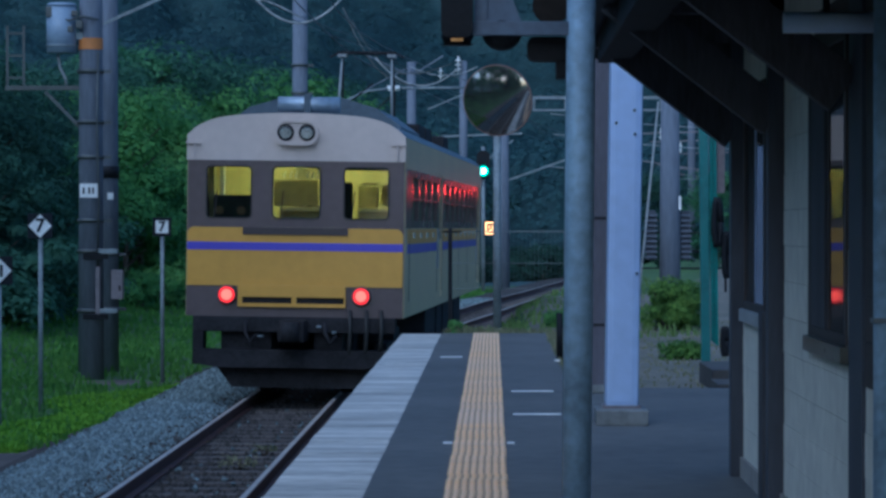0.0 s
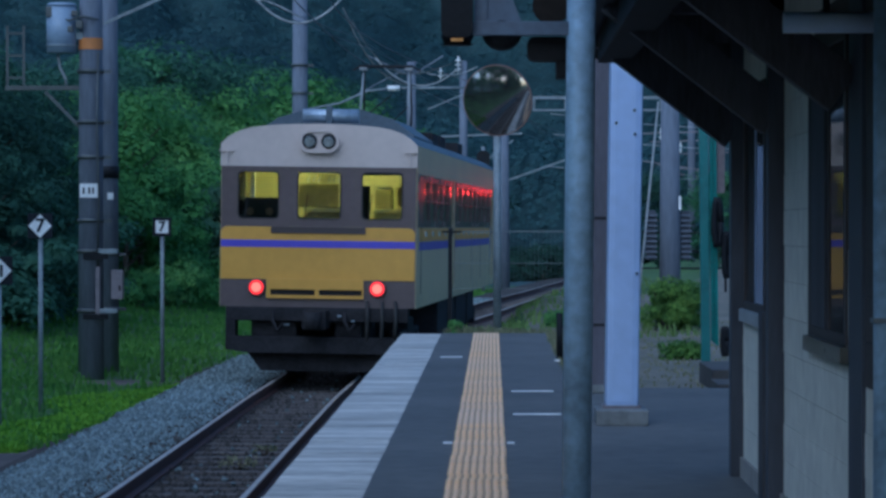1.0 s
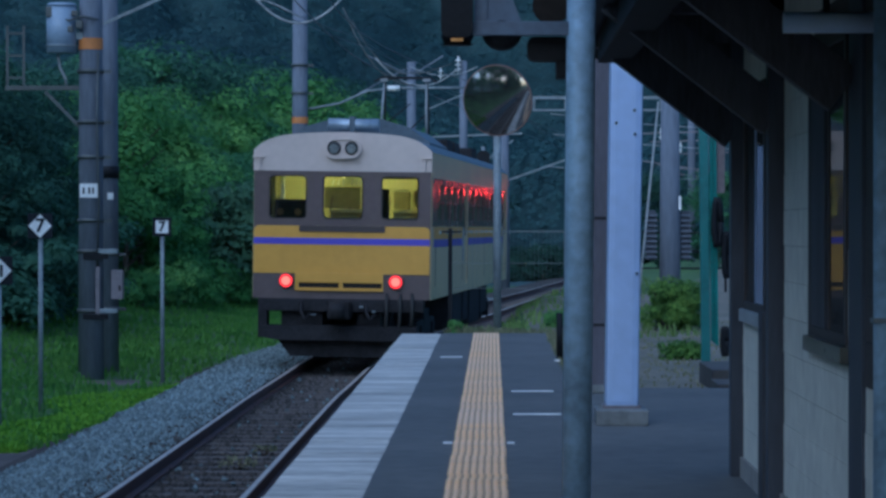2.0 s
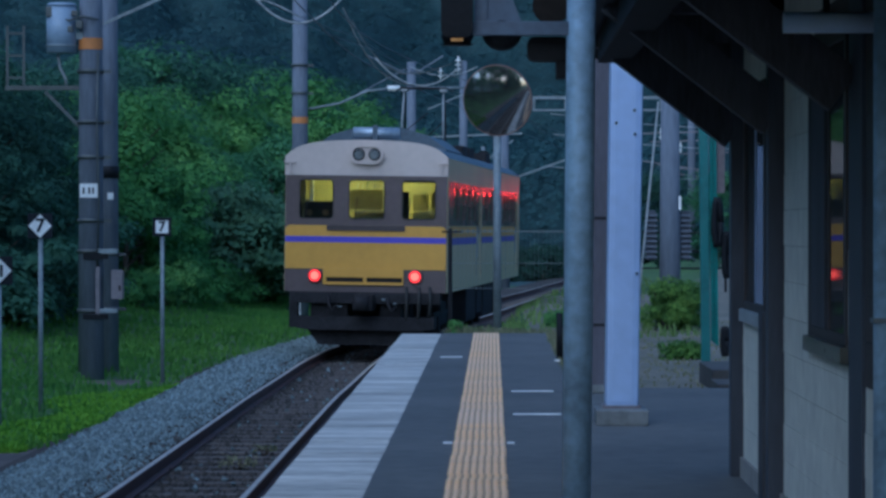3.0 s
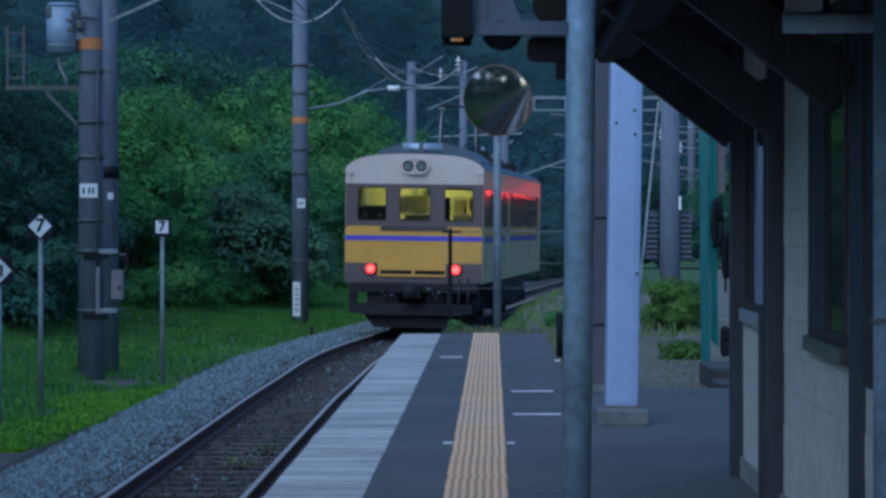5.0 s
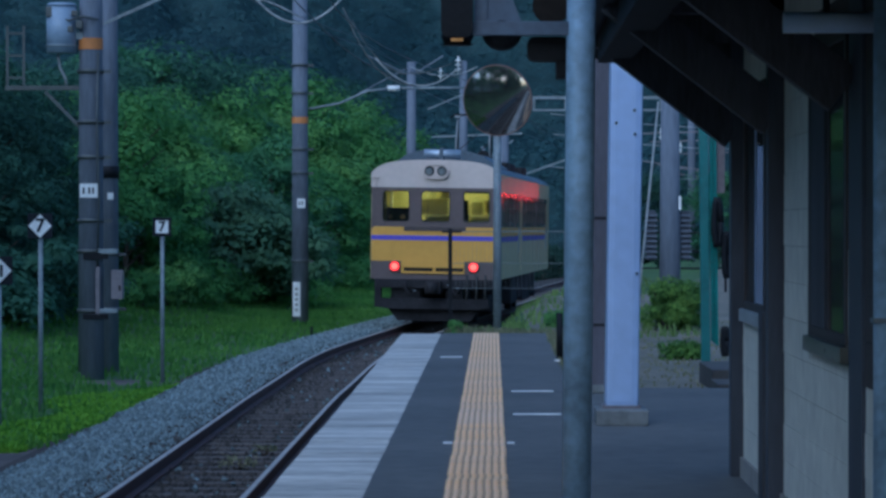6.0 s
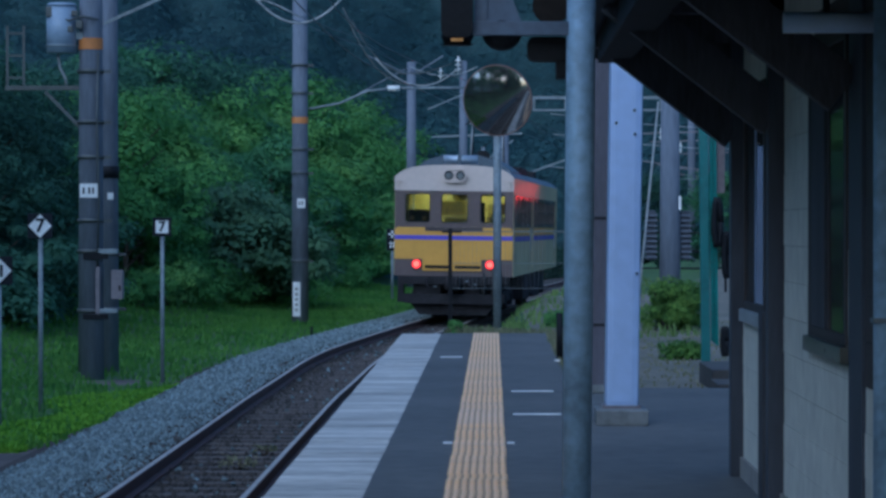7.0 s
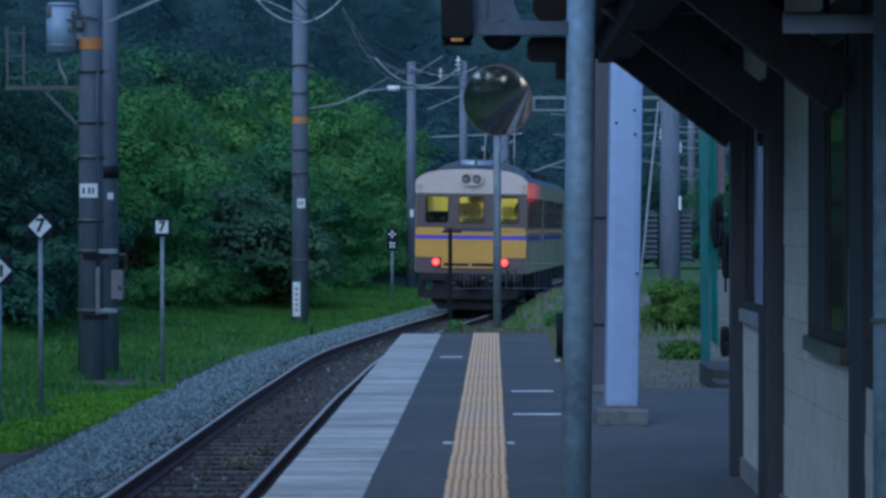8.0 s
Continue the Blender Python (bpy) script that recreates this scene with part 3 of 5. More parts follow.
def build_woods():
    kinds = []
    for i, (h, w, m) in enumerate(((5.2, 2.3, LEAF), (6.0, 2.6, LEAF_SHADE), (4.4, 2.2, LEAF3), (6.6, 2.6, LEAF), (3.0, 1.9, LEAF4), (5.6, 2.5, LEAF3))):
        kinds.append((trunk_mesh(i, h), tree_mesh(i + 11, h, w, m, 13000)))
    kinds.append((trunk_mesh(7, 1.2), sprays("crown", [(0.8 * math.cos(i * 2.4) * (i % 3) / 2, 0.8 * math.sin(i * 2.4) * (i % 3) / 2, 0.2 + 0.05 * i) for i in range(18)], 190, 0.42, 0.05, LEAF3, 91)))
    kinds.append((kinds[6][0], sprays("crown", [(0.9 * math.cos(i * 2.4) * (i % 3) / 2, 0.9 * math.sin(i * 2.4) * (i % 3) / 2, 0.15 + 0.05 * i) for i in range(18)], 160, 0.45, 0.055, LEAF_SHADE, 93)))
    rng = random.Random(21)
    names = {0: "leafy green tree overgrown with creeper on the bank", 1: "broadleaf tree in the wood beside the line, coloured as in shade", 4: "grey-green bushy tree at the edge of the wood", 2: "bright green creeper-covered tree on the bank"}
    names[3], names[5] = names[0], names[2]
    y = 66.0
    while y < 165:
        for row in range(3):
            d = wood_edge(y) + 1.0 + 0.9 * (1 - smooth(96, 120, y)) + row * 2.8 + rng.uniform(-0.8, 0.8)
            if row == 0:
                k = rng.choice((2, 5, 2, 0) if y < 88 else (4, 0, 0, 2) if y < 102 else (2, 0, 2, 0) if y < 125 else (2, 2, 5, 0))
            else:
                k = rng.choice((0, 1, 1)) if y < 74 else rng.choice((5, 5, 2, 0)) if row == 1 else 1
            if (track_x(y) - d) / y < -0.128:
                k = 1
            s = rng.uniform(0.8, 1.05) * (0.9, 1.02, 1.1)[row] * float(np.interp(y, (66, 76, 90, 108, 130), (1.2, 0.9, 0.84, 1.05, 1.3)))
            plant_tree(kinds, k, track_x(y) - d, y + rng.uniform(-1, 1), s, rng.random() * 6.28, "trees of the wood", names[k])
        y += 3.3
    y = 66.0
    while y < 162:
        d = wood_edge(y) - rng.uniform(0.0, 0.9) * smooth(70, 100, y) + 0.1
        plant_tree(kinds, 6, track_x(y) - d, y, rng.uniform(0.5, 1.1), rng.random() * 6, "shrubs at the foot of the wood", "low green shrub at the foot of the wood")
        y += 2.6
    build_hillside()
    plant_tree(kinds, 4, -7.6, 88.5, 1.2, 0.4, "trees of the wood", names[4])
    plant_tree(kinds, 4, -7.0, 91.0, 1.0, 2.4, "trees of the wood", names[4])
    plant_tree(kinds, 5, -10.1, 84.5, 0.95, 1.0, "trees of the wood", names[5])
    plant_tree(kinds, 3, -13.4, 111.0, 1.2, 2.0, "trees of the wood", names[3])
    # shade-coloured growth reaching down to the verge beside the big pole
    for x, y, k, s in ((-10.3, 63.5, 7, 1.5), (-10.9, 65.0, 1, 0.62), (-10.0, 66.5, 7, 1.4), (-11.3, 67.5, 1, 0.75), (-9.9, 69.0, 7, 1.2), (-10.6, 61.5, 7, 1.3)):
        plant_tree(kinds, k, x, y, s, x * 7.0, "shrubs at the foot of the wood" if k == 7 else "trees of the wood", "low shrub at the foot of the wood, coloured as in shade" if k == 7 else names[1])
    # scrub closing the cutting where the line bends away
    for i in range(22):
        plant_tree(kinds, 7, -4.0 + 0.55 * i + rng.uniform(-0.3, 0.3), 133 + 0.45 * i + rng.uniform(-1, 1), rng.uniform(0.9, 1.5), rng.random() * 6, "scrub beyond the bend", "low green shrub beyond the bend of the line")
    for i in range(8):
        plant_tree(kinds, rng.choice((0, 1, 3)), -4.5 + 1.7 * i, 141 + rng.uniform(-1.5, 2) + 0.9 * i, rng.uniform(0.5, 0.75), rng.random() * 6, "trees beyond the bend", "dark green tree beyond the bend of the line")
    for i in range(10):
        plant_tree(kinds, rng.choice((1, 3, 1)), 5.5 + 1.7 * i, 98 + rng.uniform(-4, 6), rng.uniform(0.42, 0.62), rng.random() * 6, "trees beyond the yard", "dark green low tree beyond the yard")
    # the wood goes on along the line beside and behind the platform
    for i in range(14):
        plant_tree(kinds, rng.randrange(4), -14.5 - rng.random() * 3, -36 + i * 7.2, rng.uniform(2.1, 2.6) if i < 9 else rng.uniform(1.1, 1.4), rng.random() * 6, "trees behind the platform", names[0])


def blades(name, n, place, h0, h1, material, seed, w=0.012):
    rng = np.random.default_rng(seed)
    verts, faces = [], []
    for i in range(n):
        x, y, z = place(rng)
        h, a, lean = rng.uniform(h0, h1), rng.random() * 6.28, rng.uniform(0.1, 0.7)
        dx, dy = math.cos(a), math.sin(a)
        lx, ly = -dy * lean * h, dx * lean * h
        ww = w * rng.uniform(0.7, 1.5)
        k = len(verts)
        verts += [(x - dx * ww, y - dy * ww, z - 0.03), (x + dx * ww, y + dy * ww, z - 0.03), (x + lx * 0.45 + dx * ww * 0.7, y + ly * 0.45 + dy * ww * 0.7, z + h * 0.65),
                  (x + lx * 0.45 - dx * ww * 0.7, y + ly * 0.45 - dy * ww * 0.7, z + h * 0.65), (x + lx, y + ly, z + h * 0.9)]
        faces += [(k, k + 1, k + 2, k + 3), (k + 3, k + 2, k + 4)]
    return raw(name, verts, faces, material)


def build_grass():
    def verge(rng):
        y = 33 + 85 * rng.random() ** 1.5
        d = shoulder(y) - 0.03 - rng.random() ** 0.8 * (wood_edge(y) - 1.1)
        x = track_x(y) + d
        if bare(x, y):
            x -= 1.6
        return x, y, ground_z(x, y)

    def yard(rng):
        y = 36.6 + 40 * rng.random() ** 1.6
        x = track_x(y) + 1.9 + rng.random() ** 1.4 * 3.2
        return x, y, ground_z(x, y)

    def edge(rng):
        x, y = rng.uniform(0.66, 3.5), 25 + 18 * rng.random()
        return x, y, ground_z(x, y)

    def brink(rng):
        x, y = (rng.uniform(-0.85, 0.9), 36.1 + 1.2 * rng.random()) if rng.random() < 0.55 else (0.63 + 0.3 * rng.random() ** 2, 25 + 11 * rng.random())
        return x, y, ground_z(x, y)

    def lime(rng):
        y = 32.5 + 13 * rng.random()
        x = track_x(y) + shoulder(y) - 0.1 - 0.3 * (1 - smooth(33, 37, y)) - 1.3 * rng.random() * (0.75 + 0.25 * math.sin(y * 1.1)) * (1 - smooth(43, 45.5, y))
        return x, y, ground_z(x, y)

    tagged(new("clover", blades("clover", 16000, lime, 0.03, 0.11, LIME, 34, 0.02)), "low lime-green clover along the ballast", "groundcover", kind="stuff")
    tagged(new("verge_grass", blades("verge_grass", 60000, verge, 0.04, 0.15, GRASS, 31, 0.019)), "lush green grass on the verge beside the ballast", "grass", kind="stuff")
    tagged(new("yard_grass", blades("yard_grass", 3400, yard, 0.04, 0.14, YARDGRASS, 32)), "short green weeds beyond the platform end", "grass", kind="stuff")
    tagged(new("brink_grass", blades("brink_grass", 3600, brink, 0.06, 0.17, DRYGRASS, 35, 0.009)), "pale straw-coloured grass fringing the platform end", "grass", kind="stuff")
    tagged(new("dry_grass", blades("dry_grass", 3000, edge, 0.012, 0.04, DRYGRASS, 33, 0.009)), "sparse dry grass on bare earth", "grass", kind="stuff")


def build_bush(x, y, w, h, n, material, label, seed, z=None):
    rng = np.random.default_rng(seed)
    b = thing("bush", label, "bush", loc=(x, y, ground_z(x, y) if z is None else z))
    cs = [(w * (rng.random() - 0.5) * 0.8, w * (rng.random() - 0.5) * 0.8, h * (0.12 + 0.66 * rng.random() ** 0.8)) for _ in range(26)]
    ob = new("foliage", leaf_cloud("foliage", cs, n // 26, 0.2 * w, 0.021, material, seed + 1))
    ob.parent = b
    st = B()
    for i in range(5):
        tube(st, (0, 0, -0.05), (w * 0.3 * math.cos(i * 1.3), w * 0.3 * math.sin(i * 1.3), h * 0.7), 0.012, 0.005, 5)
    part("stems", st, BARK, b)


# ---- the train ----
HALF = 1.40
LENGTH = 19.6


def roof_line(x):
    """Height of the arched roof over the rail at x across the car."""
    a = min(1.0, abs(x) / HALF)
    return 3.36 + 0.10 * (1 - a ** 2) + 0.19 * (1 - a ** 7)


def round_rect(u0, u1, v0, v1, r, n=5):
    pts = []
    for cu, cv, a0 in ((u1 - r, v1 - r, 0), (u0 + r, v1 - r, 90), (u0 + r, v0 + r, 180), (u1 - r, v0 + r, 270)):
        pts += [(cu + r * math.cos(radians(a0 + 90 * i / n)), cv + r * math.sin(radians(a0 + 90 * i / n))) for i in range(n + 1)]
    return pts


def ring(bm, outer, inner, a, b):
    """A frame between two outlines of equal count, in the xz plane from y=a to y=b."""
    n = len(outer)
    q = [[bm.verts.new((p[0], d, p[1])) for p in o] for o, d in ((outer, a), (inner, a), (inner, b), (outer, b))]
    for i in range(n):
        j = (i + 1) % n
        for k in range(4):
            bm.faces.new((q[k][i], q[k][j], q[(k + 1) % 4][j], q[(k + 1) % 4][i]))
    bmesh.ops.recalc_face_normals(bm, faces=bm.faces[:])
    return bm


def build_train():
    tr = thing("train", "single yellow and cream electric railcar with a blue stripe, lit inside", "train")
    # end wall, with three windows right through it
    wins = ((-1.14, -0.57, 2.31, 2.96), (-0.29, 0.315, 2.31, 2.96), (0.625, 1.19, 2.31, 2.96))
    T = 0.07
    part("end_wall", pierced(B(), -HALF + 0.015, HALF - 0.015, 2.19, 3.04, wins, 0.0, T), T_BROWN, tr, "brown end wall round the windows")
    xs = [-HALF + 2 * HALF * i / 28 for i in range(29)]
    b = prism(B(), [(HALF, 3.04), *((x, roof_line(x)) for x in reversed(xs)), (-HALF, 3.04)], -0.008, T)
    part("upper_panel", b, T_CREAM, tr, "cream panel above the windows")
    part("yellow_panel", prism(B(), [(-1.383, 1.44), (1.383, 1.44), *((1.293 + 0.09 * math.cos(i * 0.3142), 2.095 + 0.09 * math.sin(i * 0.3142)) for i in range(6)), *((-1.293 - 0.09 * math.sin(i * 0.3142), 2.095 + 0.09 * math.cos(i * 0.3142)) for i in range(6))], -0.012, -0.001), T_YELLOW, tr, "yellow lower panel")
    part("backing_panel", box(B(), -HALF + 0.015, HALF - 0.015, 0.0, T, 1.436, 2.189), T_BROWN, tr)
    part("blue_stripe", box(B(), -1.383, 1.383, -0.017, 0.0, 1.895, 1.996), T_BLUE, tr, "blue stripe")
    part("lower_panel", box(B(), -HALF + 0.015, HALF - 0.015, 0.0, T, 1.05, 1.435), T_BROWN, tr)
    part("grille", prism(B(), round_rect(-0.67, 0.68, 2.095, 2.185, 0.015), -0.03, 0.0), T_GRILLE, tr, "brown ventilation grille")
    # window frames and panes
    for i, (u0, u1, v0, v1) in enumerate(wins):
        fr = part("window_frame", ring(B(), round_rect(u0 - 0.012, u1 + 0.012, v0 - 0.012, v1 + 0.012, 0.07), round_rect(u0 + 0.005, u1 - 0.005, v0 + 0.005, v1 - 0.005, 0.06), -0.012, 0.03), T_RUBBER, tr)
        part("pane", box(B(), u0, u1, 0.032, 0.036, v0, v1), GLASS, fr)
        part("wiper", beam(B(), (u0 + 0.1, -0.03, v0 - 0.03), (u0 + 0.14, -0.03, v0 + 0.35), 0.012, 0.012), T_RUBBER, fr)
    # lower tray with two slots
    b = pierced(B(), -0.72, 0.66, 1.175, 1.45, ((-0.665, 0.0 - 0.03, 1.22, 1.30), (0.03, 0.64, 1.22, 1.30)), -0.05, -0.012)
    part("step_tray", b, T_YELLOW, tr, "yellow tray with two dark slots")
    part("slot_backing", box(B(), -0.68, 0.655, -0.012, -0.002, 1.19, 1.33), T_UNDER, tr)
    # headlights
    hl = part("headlight_housing", prism(B(), round_rect(-0.27, 0.29, 3.24, 3.56, 0.155), -0.09, 0.0), T_CREAM, tr)
    part("headlight_rim", ring(B(), round_rect(-0.275, 0.295, 3.235, 3.565, 0.16), round_rect(-0.235, 0.255, 3.275, 3.525, 0.12), -0.115, -0.085), T_CREAM, hl)
    for x in (-0.125, 0.145):
        part("headlight", tube(B(), (x, -0.125, 3.40), (x, -0.08, 3.40), 0.098, 0.11, 20), T_UNDER, hl)
        part("lens", tube(B(), (x, -0.131, 3.39), (x, -0.12, 3.39), 0.070, 0.078, 20), LENS, hl)
    for s in (-1, 1):
        tl = part("tail_light", tube(B(), (0.86 * s, -0.07, 1.325), (0.86 * s, 0.0, 1.325), 0.115, 0.13, 20), T_BROWN, tr, "round red tail light")
        part("lamp", tube(B(), (0.86 * s, -0.082, 1.325), (0.86 * s, -0.06, 1.325), 0.068, 0.078, 20), RED_LAMP, tl)
        # ring added for the lamp's halo of light
        part("glow_ring", tube(B(), (0.86 * s, -0.078, 1.325), (0.86 * s, -0.06, 1.325), 0.098, 0.108, 20), RED_GLOW, tl)
        part("rain_gutter", beam(B(), (1.41 * s, -0.03, 3.26), (1.22 * s, -0.03, 3.26), 0.03, 0.03), T_CREAM, tr)
        part("grab_rail", tube(B(), (1.30 * s, -0.05, 3.06), (1.30 * s, -0.05, 3.25), 0.012, None, 6), T_CREAM, tr)
    # roof shell and gear
    n = len(xs)
    verts = [(x, y, roof_line(x) - 0.002) for y in (T, LENGTH) for x in xs] + [(x, y, roof_line(x) - 0.05) for y in (T, LENGTH) for x in xs]
    faces = [(i, i + 1, n + i + 1, n + i) for i in range(n - 1)] + [(2 * n + i + 1, 2 * n + i, 3 * n + i, 3 * n + i + 1) for i in range(n - 1)]
    ro = new("roof", raw("roof", verts, faces, T_ROOF))
    ro.parent = tr
    wh = part("horn_cover", tube(B(), (-0.35, 1.0, 3.80), (0.46, 1.0, 3.80), 0.10, None, 18), ROOFTANK, tr, "pale rounded roof cover")
    part("clip", box(B(), -0.005, 0.085, 0.88, 1.12, 3.62, 3.93, 0.01), T_ROOF, wh)
    sec = [(-1.2, 3.4), (-1.18, 3.56), (-0.85, 3.80), (-0.4, 3.93), (0.4, 3.93), (0.85, 3.80), (1.18, 3.56), (1.2, 3.4)]
    part("air_conditioner", prism(B(), sec, 2.0, 5.6), T_ROOF, tr, "grey roof air conditioner")
    part("air_conditioner", prism(B(), [(x * 0.9, 3.5 + (z - 3.5) * 0.7) for x, z in sec], 13.2, 16.6), T_ROOF, tr, "grey roof air conditioner")
    for y in (7.0, 12.0, 17.8):
        part("roof_box", box(B(), -0.35, 0.45, y, y + 0.5, 3.62, 3.86, 0.02), T_ROOF, tr)
    for y in (6.4, 8.0, 12.4):
        part("roof_resistor", box(B(), 0.45, 1.12, y, y + 1.3, 3.5, 3.74, 0.03), T_UNDER, tr, "dark roof resistor box")
    P = 10.3
    pg = part("pantograph", box(B(), -0.55, 0.55, P - 0.7, P + 0.7, 3.70, 3.76), T_UNDER, tr, "raised pantograph")
    for s in (-1, 1):
        for e in (-1, 1):
            k = B()
            path_tube(k, [(0.43 * s, P + 0.16 * e, 3.76), (0.42 * s, P + 0.3 * e, 4.30), (0.40 * s, P + 0.06 * e, 4.93)], 0.02, 6)
            part("arm", k, PALEWIRE if e < 0 else T_UNDER, pg)
        part("insulator", tube(B(), (0.5 * s, P, 3.58), (0.5 * s, P, 3.72), 0.06, 0.05, 10), PORCELAIN, pg)
        part("shoe_spring", box(B(), 0.40 * s - 0.07, 0.40 * s + 0.07, P - 0.15, P + 0.15, 4.93, 4.98, 0.01), PALEWIRE, pg)
        part("horn_tip", tube(B(), (0.46 * s, P, 5.0), (0.60 * s, P, 4.93), 0.02, None, 6), T_UNDER, pg)
    part("cross_brace", path_tube(B(), [(-0.42, P - 0.3, 4.05), (0.12, P - 0.3, 4.5)], 0.012), T_UNDER, pg)
    part("cross_brace", path_tube(B(), [(0.42, P - 0.3, 4.30), (0.1, P - 0.3, 4.0)], 0.012), T_UNDER, pg)
    part("pan_head", box(B(), -0.48, 0.48, P - 0.16, P + 0.16, 4.98, 5.02, 0.01), T_UNDER, pg)
    # sides with their windows and doors
    holes = [(1.15 + 1.32 * i, 2.37 + 1.32 * i, 2.27, 2.90) for i in range(4)] + [(8.1 + 1.38 * i, 9.38 + 1.38 * i, 2.27, 2.90) for i in range(7)]
    doors = [(6.6, 7.7), (18.0, 18.95)]
    for s in (-1, 1):
        a, b2 = (HALF - 0.05, HALF) if s > 0 else (-HALF, -HALF + 0.05)
        allholes = holes + [(d0, d1, 1.18, 3.0) for d0, d1 in doors]
        sw = part("side_wall", pierced(B(), T, LENGTH, 1.05, 3.355, allholes, a, b2, "x"), T_SIDE, tr, "cream side wall")
        x0, x1 = (HALF + 0.001, HALF + 0.005) if s > 0 else (-HALF - 0.005, -HALF - 0.001)
        cuts = [(0.16, 6.45), (7.85, 17.9)]
        for p, q in cuts:
            part("side_stripe", box(B(), x0, x1, max(p, 0.5), q, 1.87, 1.99), T_BLUE, sw, "blue stripe")
            part("side_band", box(B(), x0, x1, max(p, 0.5), q, 2.0, 2.185), T_YELLOW, sw, "yellow band")
            part("window_band", pierced(B(), p, q, 2.2, 2.96, holes, x0, x1, "x"), T_BAND, sw, "brown window band")
        for y0, y1, z0, z1 in holes:
            k = B()
            for c in ((y0, y0 + 0.03, z0, z1), (y1 - 0.03, y1, z0, z1), (y0 + 0.03, y1 - 0.03, z0, z0 + 0.03), (y0 + 0.03, y1 - 0.03, z1 - 0.03, z1), (y0 + 0.03, y1 - 0.03, (z0 + z1) / 2 - 0.012, (z0 + z1) / 2 + 0.012)):
                box(k, a + 0.005, b2 + 0.008 * s if s > 0 else b2 - 0.005, c[0], c[1], c[2], c[3])
            wf = part("side_window", k, T_BAND, sw)
            # A short white strip on the side below each window.
            part("pale_strip", box(B(), HALF * s - 0.012, HALF * s + 0.012, y0 + 0.35, y0 + 0.65, 2.07, 2.14), PORCELAIN, wf)
            xm = (a + b2) / 2
            part("pane", box(B(), xm - 0.003, xm + 0.003, y0, y1, z0, z1), DARKGLASS, wf)
        for y in (0.82, 6.5, 7.8, 12.2, 14.9, 17.95, 19.0):
            part("seam", box(B(), HALF * s - 0.006, HALF * s + 0.006, y, y + 0.03, 1.25, 2.95), T_RUBBER, sw)
        for d0, d1 in doors:
            dr = part("door", pierced(B(), d0, d1, 1.18, 3.0, ((d0 + 0.2, d1 - 0.2, 2.15, 2.85),), a + 0.01, b2 - 0.015, "x"), T_SIDE, tr, "recessed sliding door")
            part("door_band", pierced(B(), d0 + 0.06, d1 - 0.06, 2.05, 2.96, ((d0 + 0.2, d1 - 0.2, 2.15, 2.85),), b2 - 0.014 if s > 0 else a + 0.003, b2 - 0.010 if s > 0 else a + 0.009, "x"), T_BAND, dr)
            part("door_pane", box(B(), (a + b2) / 2 - 0.002, (a + b2) / 2 + 0.002, d0 + 0.2, d1 - 0.2, 2.15, 2.85), DARKGLASS, dr)
            part("handle", box(B(), b2 if s > 0 else a - 0.03, b2 + 0.03 if s > 0 else a, d0 - 0.12, d0 - 0.08, 1.6, 2.2), STEEL, dr)
    part("front_wall", prism(B(), [(HALF, 1.05), *((x, roof_line(x) - 0.01) for x in reversed(xs)), (-HALF, 1.05)], LENGTH - 0.06, LENGTH), T_BROWN, tr)
    # inside
    part("end_lining", box(B(), -1.3, 1.3, LENGTH - 0.12, LENGTH - 0.08, 1.16, 3.2), T_INSIDE, tr)
    part("floor", box(B(), -1.34, 1.34, 0.08, LENGTH - 0.08, 1.05, 1.16), T_SEAT, tr)
    part("ceiling_lining", box(B(), -1.33, 1.33, 0.08, LENGTH - 0.08, 3.22, 3.26), T_INSIDE, tr)
    for s in (-1, 1):
        part("lining", pierced(B(), 0.08, LENGTH - 0.08, 1.16, 3.2, holes, 1.32 * s - 0.01, 1.32 * s + 0.01, "x"), T_INSIDE, tr)
        part("bench_seat", box(B(), min(0.8 * s, 1.3 * s), max(0.8 * s, 1.3 * s), 3.2, 16.5, 1.16, 1.6, 0.05), T_SEAT, tr)
        for y in (0.5, 3.6, 7.2, 10.8, 14.4):
            part("ceiling_tube", box(B(), 0.55 * s - 0.06, 0.55 * s + 0.06, y, y + 1.0, 3.17, 3.21), T_LAMP, tr, "glowing ceiling lamp")
    part("cab_partition", pierced(B(), -1.31, 1.31, 1.16, 3.2, ((-0.22, 0.24, 1.17, 2.98), (0.95, 1.15, 2.5, 2.78)), 1.9, 1.95), T_INSIDE, tr)
    desk = part("cab_desk", box(B(), -1.25, -0.5, 0.2, 0.75, 1.2, 2.60, 0.04), T_UNDER, tr, "dark driving desk")
    for x in (-1.0, -0.72):
        part("gauge", tube(B(), (x, 0.185, 2.40), (x, 0.2, 2.40), 0.055, None, 14), T_SEAT, desk)
    part("cab_cabinet", box(B(), -0.36, 0.215, 0.7, 1.2, 2.47, 2.81, 0.02), T_PANEL, tr)
    part("cab_cabinet", box(B(), -0.27, 0.30, 0.75, 1.4, 1.2, 2.40, 0.02), T_INSIDE, tr)
    part("cab_ledge", box(B(), -0.28, 0.31, 0.6, 1.0, 2.40, 2.455, 0.01), T_INSIDE, tr)
    part("cab_post", box(B(), 0.60, 0.70, 0.18, 0.4, 1.2, 2.78, 0.02), T_UNDER, tr)
    part("cab_cabinet", box(B(), 0.72, 0.96, 0.9, 1.3, 2.46, 2.74, 0.02), T_PANEL, tr)
    part("cab_cabinet", box(B(), 0.72, 1.2, 0.8, 1.3, 1.2, 2.40, 0.02), T_INSIDE, tr)
    part("cab_ledge", box(B(), 0.71, 1.2, 0.7, 1.0, 2.40, 2.45, 0.01), T_INSIDE, tr)
